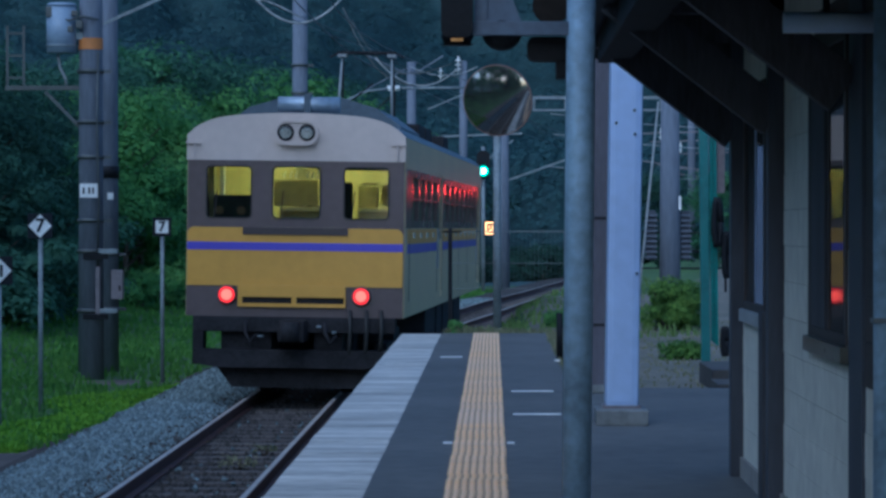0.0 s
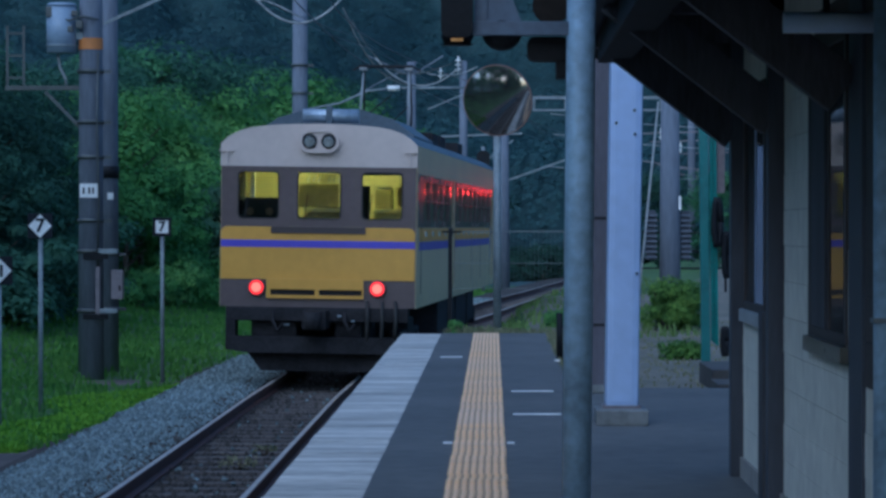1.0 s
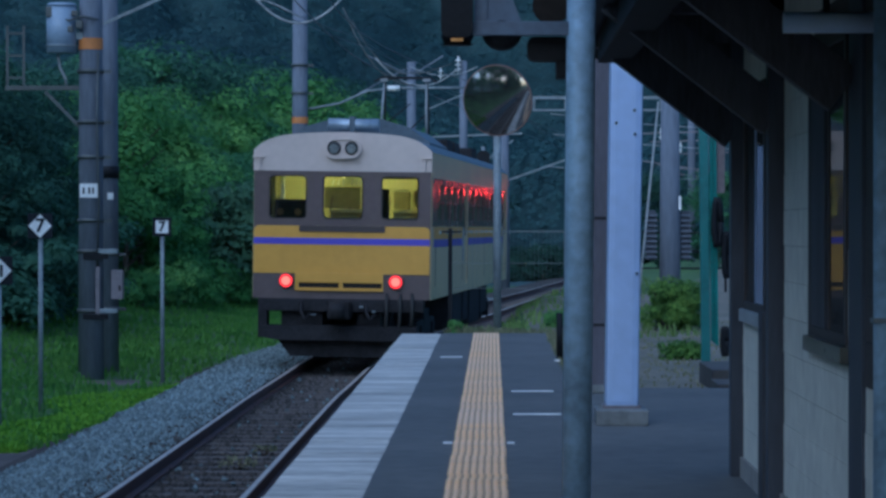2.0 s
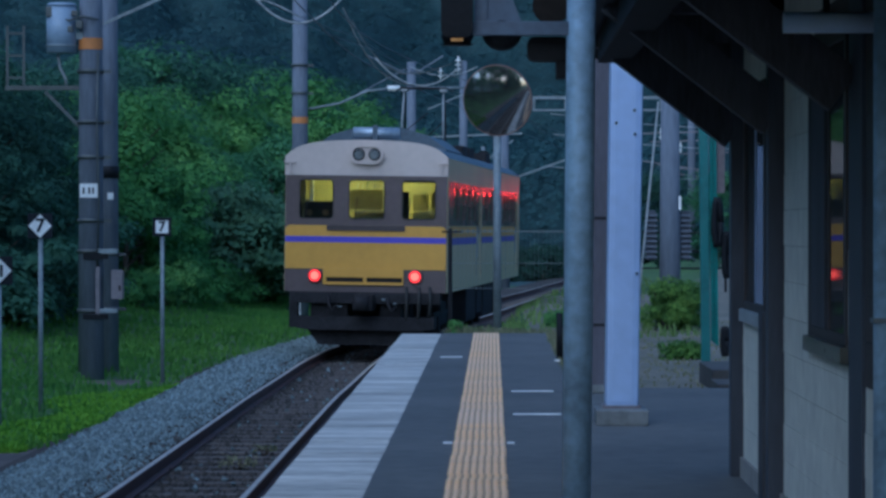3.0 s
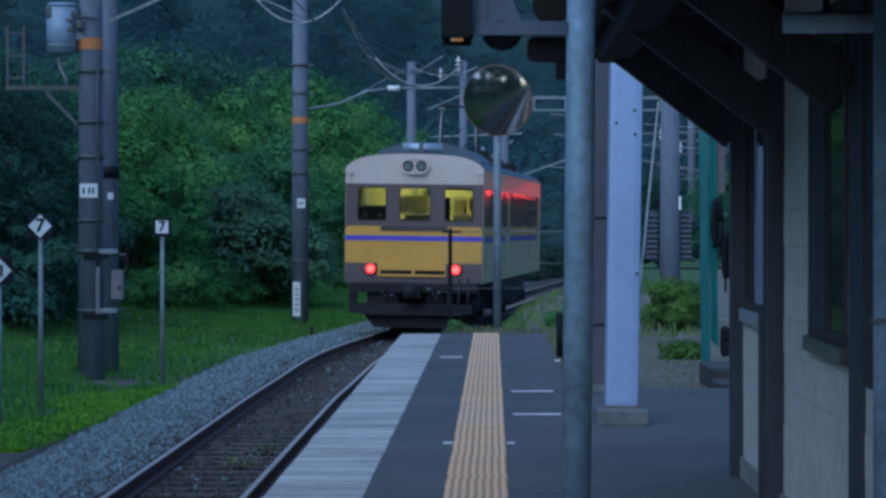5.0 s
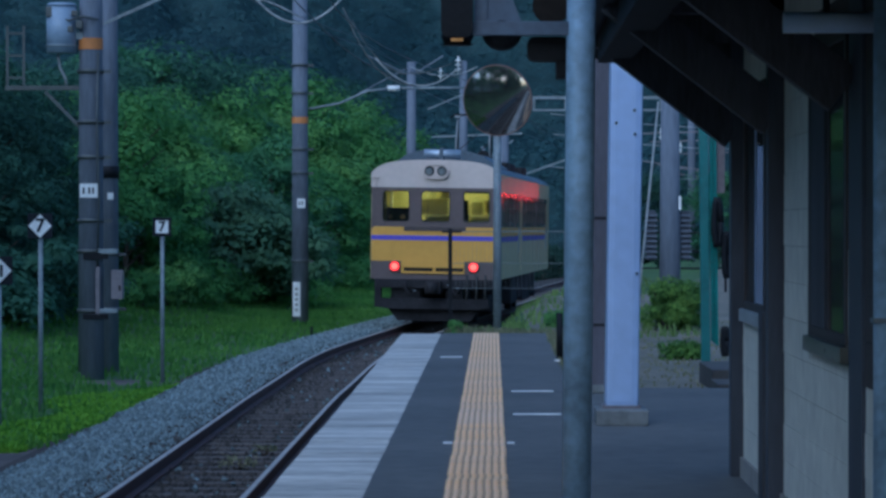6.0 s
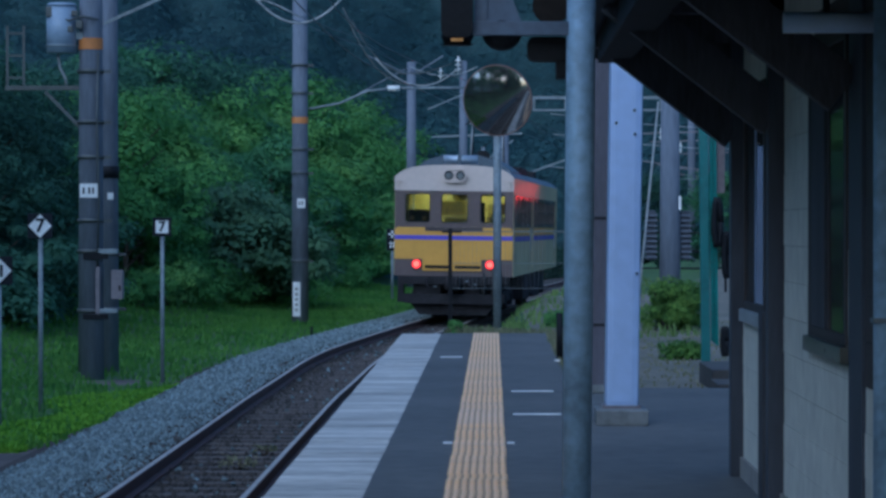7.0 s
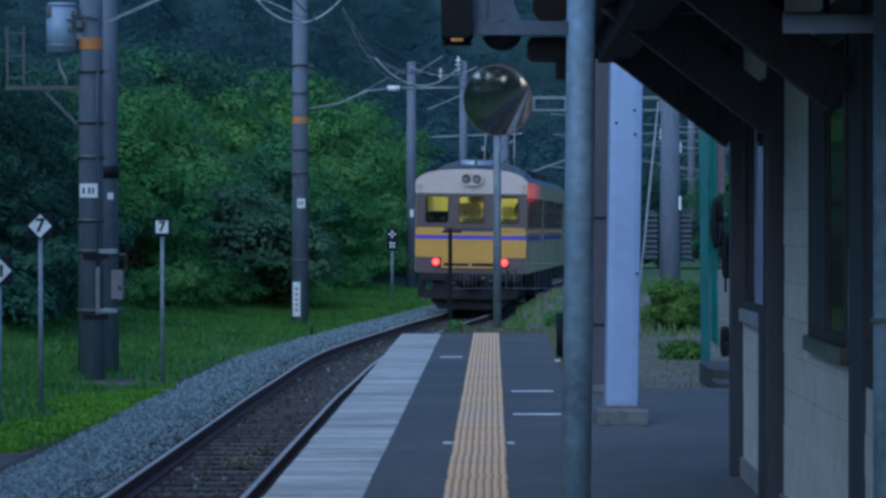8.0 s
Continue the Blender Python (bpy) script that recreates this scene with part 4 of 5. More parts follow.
    part("cab_shelf", box(B(), 0.80, 1.0, 0.5, 0.6, 2.74, 2.78), T_INSIDE, tr)
    part("sun_visor", box(B(), 0.60, 1.2, 0.12, 0.15, 2.93, 2.98), T_UNDER, tr)
    part("cab_post", box(B(), -1.15, -1.07, 0.2, 0.3, 2.3, 3.0, 0.01), T_PANEL, tr)
    part("cab_post", box(B(), -1.04, -0.98, 0.5, 0.6, 2.3, 3.0, 0.01), SIGNWHITE, tr)
    # Pale slanted strokes for unreadable lettering behind the middle window.
    for x in (-0.21, -0.13, -0.06, 0.09, 0.155, 0.22):
        part("notice_stroke", beam(B(), (x, 0.45, 2.84), (x + 0.035, 0.45, 2.92), 0.022, 0.022), SIGNWHITE, tr)
        part("notice_stroke_foot", beam(B(), (x - 0.005, 0.45, 2.84), (x + 0.035, 0.45, 2.84), 0.022, 0.018), SIGNWHITE, tr)
    # underneath
    part("headstock", box(B(), -1.3, 1.3, -0.03, 0.2, 0.85, 1.05, 0.02), T_UNDER, tr)
    cp = part("coupler", box(B(), -0.16, 0.18, -0.45, 0.25, 0.74, 1.02, 0.05), T_UNDER, tr, "dark coupler")
    part("knuckle", tube(B(), (0, -0.5, 0.76), (0, -0.5, 1.0), 0.12, None, 12), T_UNDER, cp)
    part("snow_plough", prism(B(), [(-1.26, 0.63), (1.2, 0.63), (1.2, 0.44), (0.95, 0.40), (-0.98, 0.40), (-1.26, 0.44)], -0.1, 0.25), T_UNDER, tr)
    part("rail_guard", prism(B(), [(-1.0, 0.4), (0.98, 0.4), (0.78, 0.14), (-0.8, 0.14)], 0.1, 0.35), T_UNDER, tr)
    part("side_step", box(B(), -1.30, -1.16, -0.02, 0.3, 0.43, 1.05, 0.01), T_UNDER, tr)
    for x, z in ((0.72, 0.45), (0.93, 0.5), (1.12, 0.62)):
        part("brake_hose", path_tube(B(), [(x, -0.06, 1.15), (x + 0.01, -0.1, 0.9), (x, -0.09, 0.7), (x - 0.01, -0.06, z)], 0.028, 8), T_RUBBER, tr)
    part("gear_box", box(B(), -0.95, -0.3, 0.1, 0.5, 0.62, 0.95, 0.03), T_UNDER, tr)
    part("gear_box", box(B(), 0.25, 0.62, 0.1, 0.5, 0.62, 0.9, 0.03), T_UNDER, tr)
    for x0, x1, z in ((-0.5, -0.38, 0.80), (0.3, 0.36, 0.93), (0.5, 0.55, 0.86)):
        part("pipe_cock", tube(B(), (x0, -0.08, z), (x1, -0.08, z), 0.016, None, 8), STEEL, tr, "pale pipe fitting")
    for x in (-0.62, 0.4):
        part("air_hose", path_tube(B(), [(x, -0.03, 0.98), (x + 0.02, -0.16, 0.85), (x + 0.08, -0.2, 0.72), (x + 0.16, -0.14, 0.82)], 0.025, 8), T_UNDER, tr)
    for yb in (2.9, 16.7):
        bg = part("bogie", box(B(), -1.1, 1.1, yb - 0.5, yb + 0.5, 0.45, 0.85, 0.05), T_UNDER, tr)
        for s in (-1, 1):
            part("side_frame", box(B(), 1.0 * s - 0.09, 1.0 * s + 0.09, yb - 1.6, yb + 1.6, 0.42, 0.68, 0.04), T_UNDER, bg)
            for dy in (-1.05, 1.05):
                k = tube(B(), (0.5 * s, yb + dy, 0.43), (0.63 * s, yb + dy, 0.43), 0.43, None, 28)
                tube(k, (0.46 * s, yb + dy, 0.43), (0.5 * s, yb + dy, 0.43), 0.455, None, 28)
                part("wheel", k, T_UNDER, bg)
                part("axle_box", box(B(), 1.0 * s - 0.13, 1.0 * s + 0.13, yb + dy - 0.16, yb + dy + 0.16, 0.3, 0.6, 0.03), T_UNDER, bg)
    for y0, y1, z0 in ((5.2, 7.4, 0.4), (7.8, 9.0, 0.5), (9.4, 12.0, 0.38), (12.4, 14.2, 0.5)):
        for s in (-1, 1):
            part("equipment_box", box(B(), min(0.7 * s, 1.33 * s), max(0.7 * s, 1.33 * s), y0, y1, z0, 1.03, 0.03), T_UNDER, tr)
    return tr


# ---- poles, wires and signs of the line ----
def clamp(bm, x, y, z, r):
    tube(bm, (x, y, z - 0.03), (x, y, z + 0.03), r + 0.015, None, 20)
    return box(bm, x + r, x + r + 0.12, y - 0.05, y + 0.02, z - 0.03, z + 0.02)


def pole(x, y, r, top, label, bands=(), group="line poles"):
    z0 = ground_z(x, y)
    p = thing("concrete_pole", label, "utility pole", group, (x, y, z0))
    part("shaft", tube(B(), (0, 0, -0.3), (0, 0, top - z0), r, r * 0.82, 24), POLE_CONC, p)
    for z in bands:
        part("clamp", clamp(B(), 0, 0, z - z0, r), WIRE, p)
    return p, z0


def plate(name, x0, x1, y, z0, z1, material, parent, off=(0, 0, 0), label=""):
    return part(name, box(B(), x0 - off[0], x1 - off[0], y - off[1] - 0.006, y - off[1], z0 - off[2], z1 - off[2], 0.003), material, parent, label)


def bars(parent, xs, y, z0, z1, w, material=None):
    for x in xs:
        part("mark", box(B(), x - w / 2, x + w / 2, y - 0.003, y, z0, z1), material or SIGNBLACK, parent)


def build_big_pole():
    x, y = -6.33, 48.0
    p, z0 = pole(x, y, 0.205, 9.0, "grey concrete line pole with a transformer and an orange band", (0.87, -0.07, 1.35, 2.35, 2.9, 3.7))
    part("orange_band", tube(B(), (0, 0, 4.04 - z0), (0, 0, 4.22 - z0), 0.193, None, 24, False), ORANGE, p, "orange band")
    tf = part("transformer", tube(B(), (-0.45, -0.1, 3.98 - z0), (-0.45, -0.1, 4.72 - z0), 0.235, None, 24), TRANSF, p, "pale blue-white transformer can")
    part("lid", tube(B(), (-0.45, -0.1, 4.72 - z0), (-0.45, -0.1, 4.77 - z0), 0.25, 0.2, 24), TRANSF, tf)
    part("band", tube(B(), (-0.45, -0.1, 4.08 - z0), (-0.45, -0.1, 4.11 - z0), 0.243, None, 24), STEEL, tf)
    part("bracket", box(B(), -0.26, -0.1, -0.15, 0.05, 4.2 - z0, 4.3 - z0), STEEL, tf)
    a = B()
    beam(a, (-1.35, 0, 3.44 - z0), (0.1, 0, 3.44 - z0), 0.07, 0.07)
    beam(a, (-0.72, 0, 3.38 - z0), (-0.15, 0, 2.80 - z0), 0.05, 0.05)
    part("cross_arm", a, WIRE, p)
    a = B()
    for xx in (-1.32, -1.06):
        beam(a, (xx, 0, 3.46 - z0), (xx, 0, 4.42 - z0), 0.035, 0.035)
    for z in (3.6, 3.95, 4.3):
        beam(a, (-1.32, 0, z - z0), (-1.06, 0, z - z0), 0.03, 0.03)
    part("arm_frame", a, WIRE, p)
    part("drop_cable", path_tube(B(), [(-0.52, -0.05, 3.98 - z0), (-0.48, -0.05, 3.75 - z0), (-0.4, -0.05, 3.6 - z0), (-0.38, 0, 3.44 - z0)], 0.025), PALEWIRE, p)
    pl = plate("number_plate", -0.15, 0.14, -0.2, 1.71 - z0, 1.93 - z0, SIGNWHITE, p, label="white plate with dark marks")
    bars(pl, (-0.09, 0.0, 0.06), -0.208, 1.77 - z0, 1.87 - z0, 0.03)
    part("conduit", box(B(), 0.10, 0.165, -0.235, -0.18, -0.15 - z0, 0.62 - z0, 0.01), OLDWHITE, p, "pale cable conduit")
    part("cable", path_tube(B(), [(0.13, -0.21, 0.62 - z0), (0.15, -0.2, 1.6 - z0), (0.12, -0.19, 2.9 - z0), (0.14, -0.18, 4.0 - z0)], 0.018), WIRE, p)
    bx = part("junction_box", box(B(), 0.33, 0.51, -0.12, 0.08, 0.11 - z0, 0.57 - z0, 0.015), OLDWHITE, p, "grey junction box")
    part("latch", box(B(), 0.45, 0.48, -0.135, -0.12, 0.25 - z0, 0.33 - z0), BLACKMETAL, bx)
    for z in (0.87, -0.07):
        part("bracket_arm", box(B(), 0.12, 0.44, -0.22, -0.12, z - 0.035 - z0, z + 0.035 - z0, 0.008), STEEL, p, "pale steel bracket")
        part("bracket_plate", box(B(), -0.1, 0.3, -0.235, -0.2, z - 0.13 - z0, z - 0.045 - z0, 0.008), BLACKMETAL, p)
    for i, (xx, z, h) in enumerate(((-0.62, 4.62, 0.16), (-0.3, 4.35, 0.10), (-0.22, 4.6, 0.08), (-0.15, 4.42, 0.12))):
        part("fitting", box(B(), xx - 0.05, xx + 0.05, -0.3, -0.2, z - h / 2 - z0, z + h / 2 - z0, 0.015), WIRE, p)
    part("jumper_cable", path_tube(B(), [(-0.5, -0.3, 4.55 - z0), (-0.3, -0.3, 4.48 - z0), (-0.1, -0.26, 4.55 - z0), (0.15, -0.22, 4.5 - z0)], 0.018), WIRE, p)
    part("stay_arm", beam(B(), (0.2, 0, 4.45 - z0), (1.3, 0.1, 4.95 - z0), 0.05, 0.05), STEEL, p)
    q, z0 = pole(-6.31, 50.2, 0.15, 8.5, "slimmer dark concrete pole standing behind another", (0.8, -0.1))
    part("strap", tube(B(), (0, 0, 2.05 - z0), (0, 0, 2.25 - z0), 0.16, None, 20), BLACKMETAL, q)
    plate("small_plate", -0.02, 0.08, -0.16, 1.7 - z0, 1.81 - z0, SIGNWHITE, q)


def insulator(bm, x, y, z, n=3, r=0.13):
    for i in range(n):
        tube(bm, (x, y, z + 0.2 * i), (x, y, z + 0.2 * i + 0.07), r, r * 0.35, 12)
    return tube(bm, (x, y, z - 0.1), (x, y, z + 0.2 * n), 0.03, None, 6)


def build_line():
    build_big_pole()
    # second pole, with its cantilever over the track
    x, y = -4.82, 76.3
    p, z0 = pole(x, y, 0.215, 9.0, "grey concrete mast carrying a cantilever over the track", (0.4, 2.6, 3.2, 4.6, 5.3))
    part("orange_band", tube(B(), (0, 0, 3.84 - z0), (0, 0, 4.0 - z0), 0.205, None, 24, False), ORANGE, p, "orange band")
    pl = plate("number_plate", -0.06, 0.14, -0.21, 1.73 - z0, 1.96 - z0, SIGNWHITE, p)
    bars(pl, (0.0, 0.07), -0.218, 1.79 - z0, 1.90 - z0, 0.03)
    pl = plate("warning_strip", -0.17, 0.02, -0.225, -0.98 - z0, -0.12 - z0, SIGNWHITE, p, label="scuffed white strip with illegible writing")
    for i in range(5):
        part("mark", box(B(), -0.11, -0.04, -0.236, -0.232, -0.85 - z0 + 0.13 * i, -0.78 - z0 + 0.13 * i), CONCRETE, pl)
    c = B()
    path_tube(c, [(0.2, 0, 4.2 - z0), (1.0, 0, 4.35 - z0), (1.7, 0, 4.66 - z0), (2.3, 0, 4.72 - z0)], 0.03)
    part("cantilever", path_tube(c, [(2.3, 0, 4.72 - z0), (4.5, 0, 4.74 - z0)], 0.028), STEEL, p)
    part("insulator", tube(B(), (2.2, 0, 4.72 - z0), (2.5, 0, 4.725 - z0), 0.07, None, 10), PORCELAIN, p)
    part("registration_arm", beam(B(), (3.2, 0, 4.2 - z0), (4.4, 0, 4.7 - z0), 0.03, 0.03), STEEL, p)
    # loops of pale cable round the head of that mast
    def loop(pts, r, material, label, name="cable"):
        single(name, path_tube(B(), pts, r), material, label, "cable")
    n = 14
    loop([(-5.9 + 2.15 * i / n, 75.5, 6.30 + 0.62 * (2 * i / n - 1.02) ** 2) for i in range(n + 1)], 0.028, PALEWIRE, "pale sagging jumper cable by a line pole")
    loop([(-5.9 + 1.1 * i / n, 75.6, 6.9 - 0.45 * (i / n) ** 1.6) for i in range(n + 1)], 0.02, PALEWIRE, "thin pale cable sloping to a line pole")
    # farther masts
    x, y = -3.2, 120.0
    p, z0 = pole(x, y, 0.21, 7.75, "distant concrete mast with steel cross arms")
    a = B()
    beam(a, (-2.1, 0, 6.5 - z0), (0.1, 0, 7.65 - z0), 0.045, 0.045)
    beam(a, (0.0, 0, 7.2 - z0), (1.25, 0, 8.0 - z0), 0.06, 0.06)
    beam(a, (-1.7, 0, 8.0 - z0), (0, 0, 7.2 - z0), 0.04, 0.04)
    part("cross_arm", a, POLE_CONC, p)
    part("bracket_arm", beam(B(), (-0.9, 0, 6.75 - z0), (2.1, 0, 6.75 - z0), 0.06, 0.06), STEEL, p)
    part("insulator", tube(B(), (-0.95, -0.05, 6.75 - z0), (-0.5, -0.05, 6.75 - z0), 0.07, None, 10), PORCELAIN, p)
    part("small_plate", box(B(), -0.05, 0.09, -0.22, -0.2, 1.65 - z0, 1.95 - z0), SIGNWHITE, p)
    loop([(-4.6 + 3.3 * i / n, 119.6, 6.95 + 0.9 * (2 * i / n - 1.1) ** 2 - 0.15) for i in range(n + 1)], 0.03, PALEWIRE, "pale sagging cable between far masts")
    loop([(-3.2 + 2.6 * i / n, 119.7, 7.2 + 0.35 * (2 * i / n - 1) ** 2) for i in range(n + 1)], 0.02, PALEWIRE, "thin cable between far masts")
    loop([(-5.79, 118, 9.75), (-5.3, 118, 8.65), (-4.85, 118, 7.86), (-4.4, 118, 7.32), (-3.98, 118, 6.99), (-3.5, 118, 6.8), (-3.05, 118, 6.74)], 0.03, WIRE, "dark sagging feeder cable to a far mast")
    loop([(-5.5, 118.4, 9.3), (-4.9, 118.4, 8.3), (-4.2, 118.4, 7.5), (-3.5, 118.4, 7.2), (-2.6, 118.4, 7.25), (-1.6, 118.4, 7.6)], 0.024, WIRE, "thin dark cable slung past a far mast")
    x, y = -1.3, 135.0
    p, z0 = pole(x, y, 0.2, 8.6, "distant slim mast with porcelain insulators")
    part("insulator", insulator(B(), -0.22, -0.25, 8.2 - z0, 3, 0.17), PORCELAIN, p)
    part("insulator", insulator(B(), -1.0, -0.25, 7.9 - z0, 2, 0.14), PORCELAIN, p)
    part("bracket_arm", beam(B(), (-1.4, 0, 5.25 - z0), (2.6, 0, 5.4 - z0), 0.07, 0.07), STEEL, p)
    part("bracket_arm", beam(B(), (-0.2, 0, 3.3 - z0), (2.2, 0, 5.1 - z0), 0.06, 0.06), STEEL, p)
    p, z0 = pole(0.39, 118.0, 0.27, 4.9, "distant thick grey line pole")
    part("bracket_arm", beam(B(), (0, 0, 3.0 - z0), (3.4, 0, 4.2 - z0), 0.06, 0.06), STEEL, p)
    for xx, yy, r, top in ((12.9, 150, 0.12, 9.0), (7.8, 120, 0.16, 9.0), (9.8, 140, 0.2, 10.0), (6.3, 110, 0.11, 6.0)):
        p, z0 = pole(xx, yy, r, top, "distant grey pole in the yard", group="yard poles")
        part("cross_arm", beam(B(), (-1.6, 0, 4.6 - z0), (1.6, 0, 4.7 - z0), 0.045, 0.045), OLDWHITE, p)
        part("cross_arm", beam(B(), (-1.3, 0, 3.7 - z0), (1.3, 0, 3.3 - z0), 0.035, 0.035), OLDWHITE, p)
        part("insulator", insulator(B(), -1.2, -0.1, 4.75 - z0, 2, 0.1), PORCELAIN, p)
    # near pole in the yard, its guy and equipment
    x, y = 2.9, 50.0
    p, z0 = pole(x, y, 0.18, 3.35, "grey concrete pole in the yard with equipment boxes", group="yard poles")
    part("cap", tube(B(), (0, 0, 3.35 - z0), (0, 0, 3.42 - z0), 0.15, 0.06, 16), POLE_CONC, p)
    for s in (-0.3, 0.26):
        bx = part("equipment_box", box(B(), s - 0.08, s + 0.08, 0.1, 0.28, 0.70 - z0, 1.52 - z0, 0.02), POSTPAINT, p)
        for i in range(9):
            part("fin", box(B(), s - 0.10, s + 0.10, 0.05, 0.3, 0.74 + 0.085 * i - z0, 0.775 + 0.085 * i - z0, 0.006), POLE_CONC, bx)
    part("small_plate", box(B(), 0.13, 0.17, -0.2, -0.18, 1.53 - z0, 1.75 - z0), SIGNWHITE, p)
    single("guy_wire", path_tube(B(), [(2.71, 50, 3.3), (2.43, 49.8, 0.6), (2.36, 49.8, ground_z(2.36, 49.8) - 0.1)], 0.016), PALEWIRE, "pale steel guy wire staying a pole", "guy wire")
    g = thing("gantry_beam", "pale steel lattice gantry beam across the yard", "gantry", loc=(0.7, 52, 3.24))
    part("chord", beam(B(), (-0.02, 0, 0.21), (2.2, 0, 0.21), 0.05, 0.05), STEEL, g)
    part("chord", beam(B(), (-0.02, 0, 0), (2.2, 0, 0), 0.03, 0.03), STEEL, g)
    for i in range(5):
        part("strut", beam(B(), (0.54 * i, 0, 0), (0.54 * i, 0, 0.2), 0.035, 0.035), STEEL, g)
    # wires over the track
    for k, (dz, r, off) in enumerate(((5.15, 0.009, 0.0), (5.85, 0.009, 0.05), (6.6, 0.008, -2.2), (6.9, 0.008, -2.6))):
        pts = []
        for i in range(46):
            y = -10 + 4.5 * i
            sag = 0.25 * math.sin(math.pi * ((y - 30) % 46) / 46) if k else 0
            pts.append((track_x(y) + off, y, RAIL_Z + dz - sag))
        single("overhead_wire", path_tube(B(), pts, r, 5), WIRE, "thin dark overhead wire above the track", "wire", group="overhead wires")
    for i, z in enumerate((4.3, 5.2, 3.5)):
        pts = [(2.0 + 12 * j / 10, 100 + 6 * i, z - 0.5 * math.sin(math.pi * j / 10)) for j in range(11)]
        single("overhead_wire", path_tube(B(), pts, 0.014, 5), PALEWIRE, "thin cable slung across the yard", "wire", group="overhead wires")


def number(parent, ch, x, y, z, size):
    cu = bpy.data.curves.new("numeral", "FONT")
    cu.body, cu.size, cu.align_x, cu.align_y, cu.extrude = ch, size, "CENTER", "CENTER", 0.002
    cu.offset = 0.006
    cu.materials.append(SIGNBLACK)
    t = new("numeral", cu)
    t.parent, t.location, t.rotation_euler = parent, (x, y, z), (radians(90), 0, 0)


def stop_sign(x, y, zc, half, diamond, ch, label):
    z0 = ground_z(x, y)
    s = thing("stop_marker", label, "sign", "stop markers", (x, y, z0))
    c = zc - z0
    part("post", tube(B(), (0, 0, -0.2), (0, 0, c), 0.031, None, 12), STEEL, s)
    bd = part("board", box(B(), -half, half, -0.05, -0.035, c - half, c + half, 0.006), SIGNBLACK, s)
    k = half * 0.94 if diamond else half * 0.68
    pts = [(0, c + k), (-k, c), (0, c - k), (k, c)] if diamond else [(-k, c - k), (k, c - k), (k, c + k), (-k, c + k)]
    part("face", prism(B(), pts, -0.056, -0.05), SIGNWHITE, bd)
    if ch:
        number(bd, ch, 0, -0.058, c, half * (1.5 if diamond else 1.5))
    else:
        part("mark", box(B(), 0.02, 0.055, -0.06, -0.056, c - 0.07, c + 0.07), SIGNBLACK, bd)


def build_signs():
    stop_sign(-5.88, 39.6, 1.26, 0.163, True, "7", "black stop marker, white diamond and seven, on a post")
    stop_sign(-5.14, 47.4, 1.25, 0.145, False, "7", "black stop marker, white square and seven, on a post")
    stop_sign(-5.84, 36.0, 0.73, 0.17, True, "", "black stop marker with a white diamond on a low post")
    x, y = -3.36, 102.0
    z0 = ground_z(x, y)
    s = thing("speed_board", "black board with two white crossed roundels on a post", "sign", loc=(x, y, z0))
    part("post", tube(B(), (0, 0, -0.2), (0, 0, 0.6 - z0), 0.04, None, 10), STEEL, s)
    bd = part("board", box(B(), -0.19, 0.19, -0.06, -0.04, 0.46 - z0, 1.2 - z0), SIGNBLACK, s)
    for zc in (0.66, 1.02):
        for a in (45, 135):
            m = Matrix.Translation((0, 0, zc - z0)) @ Matrix.Rotation(radians(a if zc < 0.8 else a + 45), 4, "Y")
            part("mark", box(B(), -0.12, -0.035, -0.066, -0.06, -0.03, 0.03, 0, m), SIGNWHITE, bd)
            part("mark", box(B(), 0.035, 0.12, -0.066, -0.06, -0.03, 0.03, 0, m), SIGNWHITE, bd)
    # the green signal ahead, and the red one in the yard
    def signal(x, y, zl, material, label, route):
        z0 = ground_z(x, y)
        s = thing("colour_light_signal", label, "railway signal", loc=(x, y, z0))
        part("mast", tube(B(), (0, 0.12, -0.3), (0, 0.12, zl - z0 + 0.9), 0.07, None, 12), STEEL, s)
        hd = part("head", prism(B(), round_rect(-0.24, 0.24, zl - z0 - 0.3, zl - z0 + 0.75, 0.2), -0.1, 0.05), BLACKMETAL, s)
        part("lamp", tube(B(), (0, -0.13, zl - z0), (0, -0.1, zl - z0), 0.13, None, 20), material, hd, "lit signal lamp")
        # wider glowing disc added as the green lamp's bloom
        part("glow_ring", tube(B(), (0, -0.12, zl - z0), (0, -0.1, zl - z0), 0.2, None, 20), GREEN_GLOW, hd) if route else None
        part("dark_lamp", tube(B(), (0, -0.12, zl - z0 + 0.45), (0, -0.1, zl - z0 + 0.45), 0.1, None, 20), SIGNBLACK, hd)
        part("visor", tube(B(), (0, -0.35, zl - z0 + 0.06), (0, -0.1, zl - z0 + 0.06), 0.17, 0.15, 16, False), BLACKMETAL, hd) if not route else None
        if route:
            bx = part("route_box", box(B(), 0.02, 0.52, -0.1, 0.1, 0.93 - z0, 1.5 - z0, 0.01), BLACKMETAL, s)
            for q in ((0.08, 0.46, 1.39, 1.44), (0.08, 0.46, 0.99, 1.04), (0.08, 0.13, 1.04, 1.39), (0.41, 0.46, 1.04, 1.39), (0.2, 0.35, 1.08, 1.16), (0.2, 0.24, 1.2, 1.32), (0.31, 0.35, 1.18, 1.32)):
                part("lit_bar", box(B(), q[0], q[1], -0.112, -0.1, q[2] - z0, q[3] - z0), ROUTE_LAMP, bx)
    signal(-0.35, 112.0, 3.31, GREEN_LAMP, "railway signal showing green, with a lit orange route indicator", True)
    signal(3.15, 84.0, 2.2, SIGNAL_RED, "railway signal in the yard showing red", False)


